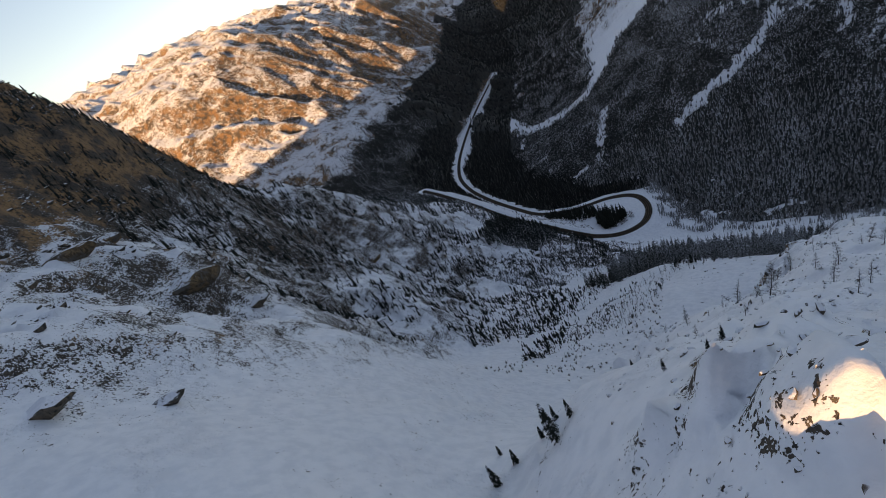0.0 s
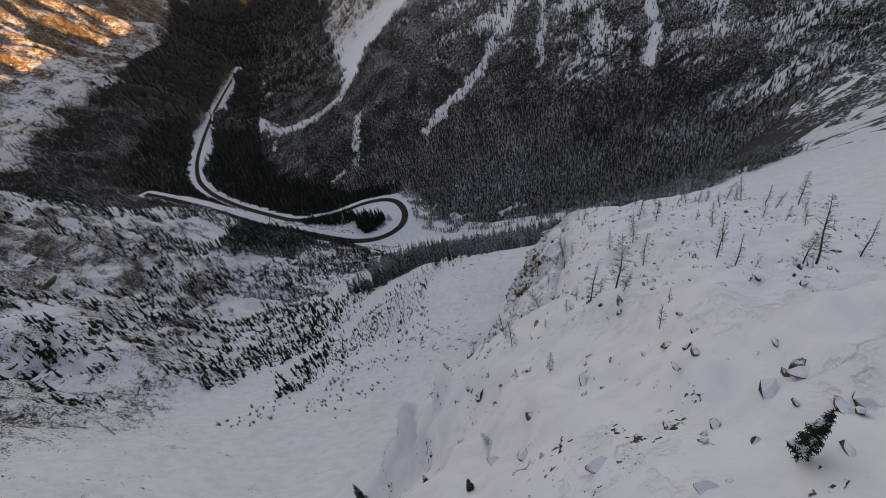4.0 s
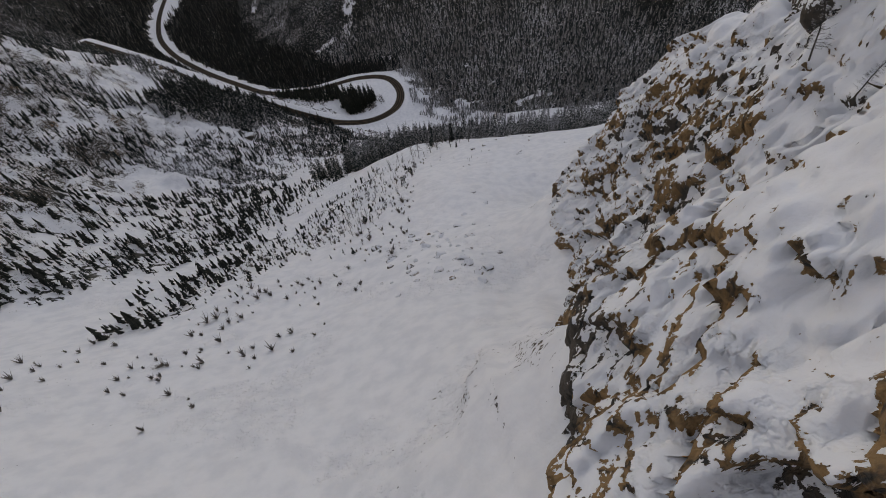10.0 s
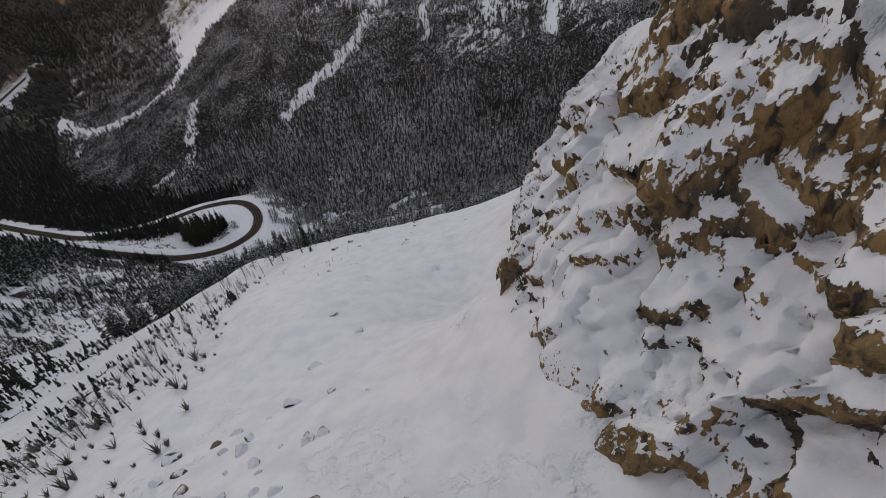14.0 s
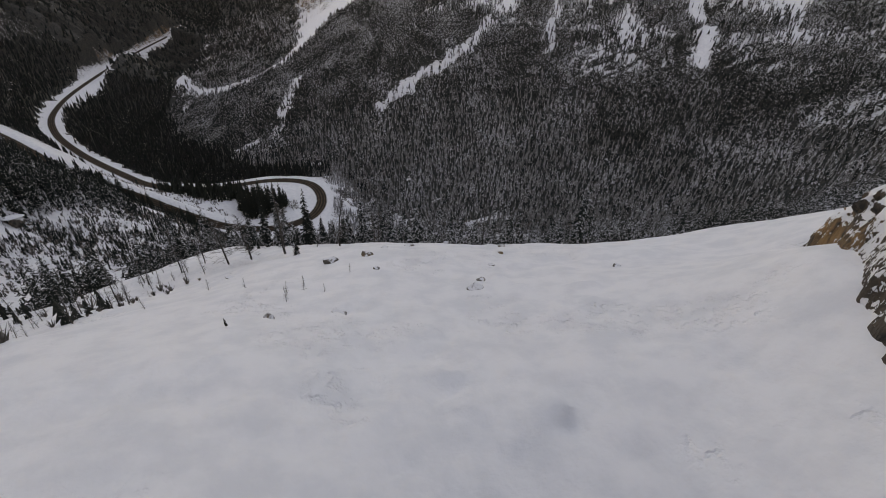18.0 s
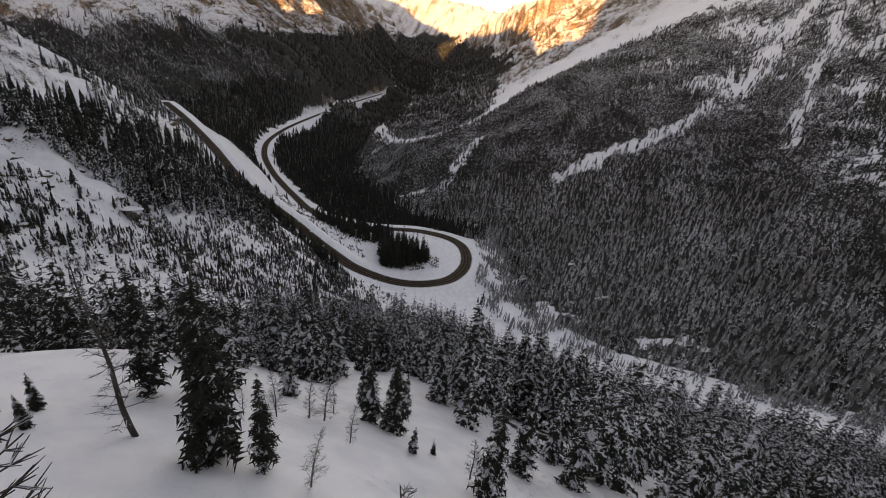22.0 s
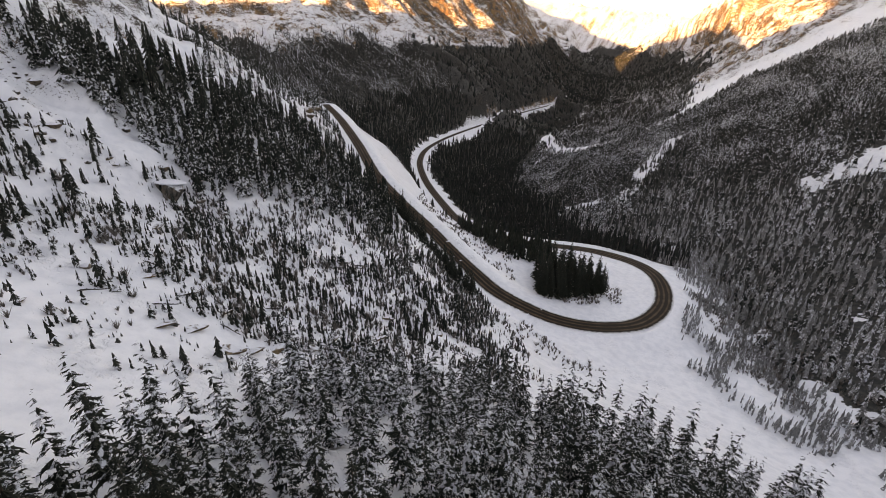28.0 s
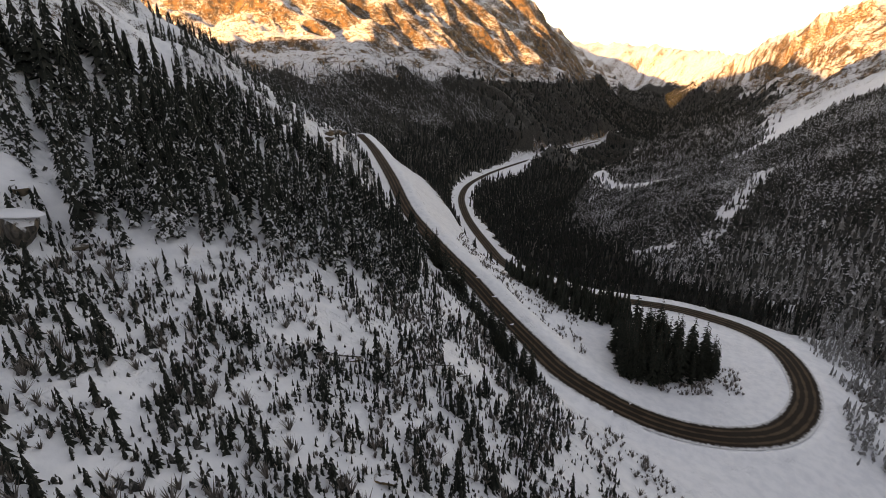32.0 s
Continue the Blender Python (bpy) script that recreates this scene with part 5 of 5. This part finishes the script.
# frosted saplings on the flat between the road and the creek
x, y = scatter(-20, 270, -195, 110, 1.7, lambda x, y: (past_edge(x, y) > -30) * (past_edge(x, y) < 12) * smooth(road_near(x, y)[0], 8, 13) * smooth(grain(x, y, 13, 171) + 0.02 * past_edge(x, y), -0.55, 0.1) * 0.85 * smooth(np.hypot((x - 44) / 13, (y + 95) / 13), 0.7, 1.2) * smooth(np.hypot((x - 100) / 20, (y + 104) / 15), 0.6, 1.2))
wood("frosted_saplings", "grey frosted saplings on the flat beside the creek", x, y, np.clip(rng.gamma(5, 0.8, len(x)), 1.2, 7.5), FROSTED, 4, 7, 0.15, "saplings")


# ---- ledges of dark rock with fallen timber across the bench ----
def log_mesh(seed):
    r = np.random.default_rng(seed)
    s = np.linspace(-0.5, 0.5, 7)
    path = np.c_[s, 0.02 * np.sin(5 * s + seed), 0.01 * np.cos(7 * s)]
    pieces = [tube(path, 0.022 * (1 - 0.5 * (s + 0.5)), 7)]
    for _ in range(5):
        at = np.array((r.uniform(-0.4, 0.45), 0, 0))
        pieces.append(tube([at, at + np.array((0.05, r.choice((-1, 1)) * r.uniform(0.05, 0.12), r.uniform(0, 0.08)))], (0.006, 0.002), 4))
    return make_mesh("log", *joined(pieces), GREY_WOOD)


LOGS = [log_mesh(k) for k in range(4)]
for a, b, size, turn in ((-92, -138, 9, 50), (-89, -131, 7, 70), (-85, -124, 8, 62), (-84, -119, 6, 40), (-87, -128, 6, 95), (-94, -142, 7, 30), (-99, -190, 9, 20), (-86, -196, 8, 35), (-76, -190, 7, 10), (-92, -204, 9, 45), (-70, -186, 6, 60), (-103, -210, 7, 15), (-80, -178, 7, 40)):
    ob = new("fallen_log", LOGS[rng.integers(0, 4)])
    ob.matrix_world = pose(a, b, float(ground(a, b)) + 0.15, 0, rng.uniform(-10, 10), turn) @ Matrix.Diagonal((size, size * 1.1, size * 1.1, 1))
    tagged(ob, "weathered grey fallen log half buried in snow", "log", "fallen logs")
for a, b, s in ((-91, -137, 3.0), (-88, -130, 3.6), (-86, -126, 2.6), (-83, -120, 3.2), (-93, -140, 2.4), (-81, -115, 2.2), (-95, -193, 2.6), (-88, -190, 3.0), (-80, -188, 2.4), (-79.2, -199.3, 3.0), (-77.0, -195.8, 3.4), (-69.8, -194.5, 3.8), (-67.8, -191.6, 3.0), (-66.9, -187.1, 3.4), (-65.6, -181.4, 3.8), (-65.5, -175.3, 3.0), (-62.0, -172.2, 3.4), (-63.8, -163.3, 3.8)):
    rest("rock_ledge", ROCKS[(1, 3)[rng.integers(0, 2)]], a, b, s, "low ledge of dark brown rock across the bench", "rock", "rock ledges", 0.2, turn=62 + rng.uniform(-20, 20), stretch=(1.8, 0.8, 0.5))
# the blasted rock cut above the upper road
for a, b, s in ((-222, -28, 10), (-231, -16, 9), (-213, -36, 7), (-240, -4, 8), (-205, -44, 5)):
    rest("rock_outcrop", ROCKS[1], a, b, s, "rust-brown rock outcrop above the road cut", "rock", "road cut outcrops", 0.15, stretch=(1.1, 0.9, 0.9))


# ---- brush by the road ----
def thicket(name, label, x, y, tall, material):
    """Leafless willow clumps: fans of thin stems, as one object."""
    verts, faces, n = [], [], 0
    z = ground(x, y)
    for a, b, c, h in zip(x, y, z, tall):
        for _ in range(11):
            t, o = rng.uniform(0, 6.283), rng.uniform(0.15, 0.75) * h
            tip = (a + o * math.cos(t), b + o * math.sin(t), c + h * rng.uniform(0.6, 1.0))
            w = 0.06 + 0.03 * h
            verts += [(a - w * math.sin(t), b + w * math.cos(t), c - 0.1), (a + w * math.sin(t), b - w * math.cos(t), c - 0.1), tip, (a + 0.6 * o * math.cos(t + 0.7), b + 0.6 * o * math.sin(t + 0.7), c + 0.8 * h)]
            faces += [(n, n + 1, n + 2), (n, n + 1, n + 3)]
            n += 4
    return tagged(new(name, make_mesh(name, verts, faces, material, False)), label, "brush", kind="stuff")


twig_m = Mat("willow_twigs", 0.9)
WILLOW = twig_m.colour(twig_m.mix(twig_m.n("NewGeometry").outputs["Random Per Island"], (0.09, 0.075, 0.065), (0.24, 0.215, 0.20)))


def brush_cover(x, y):
    d, _ = road_near(x, y)
    isle = inside(x, y, (-66, -42), (-42, -30), (-28, -16), (-30, 0), (-42, 2), (-36, -12), (-46, -24))
    outer = inside(x, y, (-70, -80), (-55, -72), (-42, -78), (-20, -78), (-30, -90), (-55, -98))
    creek = (np.abs(past_creek(x, y) + 4) < 9 + 5 * grain(x, y, 12, 131)) & (y > -130) & (y < 110) & (x < 190)
    marsh = inside(x, y, (2, 25), (12, 30), (30, 0), (40, -30), (48, -55), (36, -60), (24, -35), (8, 5))
    bank = inside(x, y, (-75, -40), (-112, -22), (-150, 5), (-190, 40), (-205, 70), (-170, 45), (-130, 20), (-95, 0))
    bench = bench_cover(x, y) * (x > -125) * smooth(grain(x, y, 11, 97), -0.4, 0.2) * 0.6
    return bench + np.clip(1.0 * isle + 0.5 * outer + 0.95 * marsh + 0.75 * creek + 0.35 * bank, 0, 0.95) * smooth(d, 6.5, 8.5) * smooth(grain(x, y, 7, 132), -0.35, 0.1)


x, y = scatter(-210, 190, -262, 110, 1.3, brush_cover)
thicket("willow_brush", "grey leafless willow brush on the snowy verges and along the creek", x, y, np.clip(rng.gamma(4, 0.35, len(x)), 0.5, 2.6), WILLOW)

x, y = scatter(-95, -4, -445, -300, 2.4, lambda x, y: inside(x, y, (-95, -430), (-45, -432), (-20, -380), (-14, -330), (-8, -305), (-30, -300), (-60, -350)) * 0.6 * smooth(grain(x, y, 12, 191), -0.4, 0.3))
thicket("bare_saplings", "thin bare saplings poking out of the snow field", x, y, np.clip(rng.gamma(4, 0.3, len(x)), 0.5, 2.4), WILLOW)

for model in (*CONIFERS, DARK_CONIFER, *LARCHES):
    for ob in (*model.children_recursive, model):
        bpy.data.objects.remove(ob)
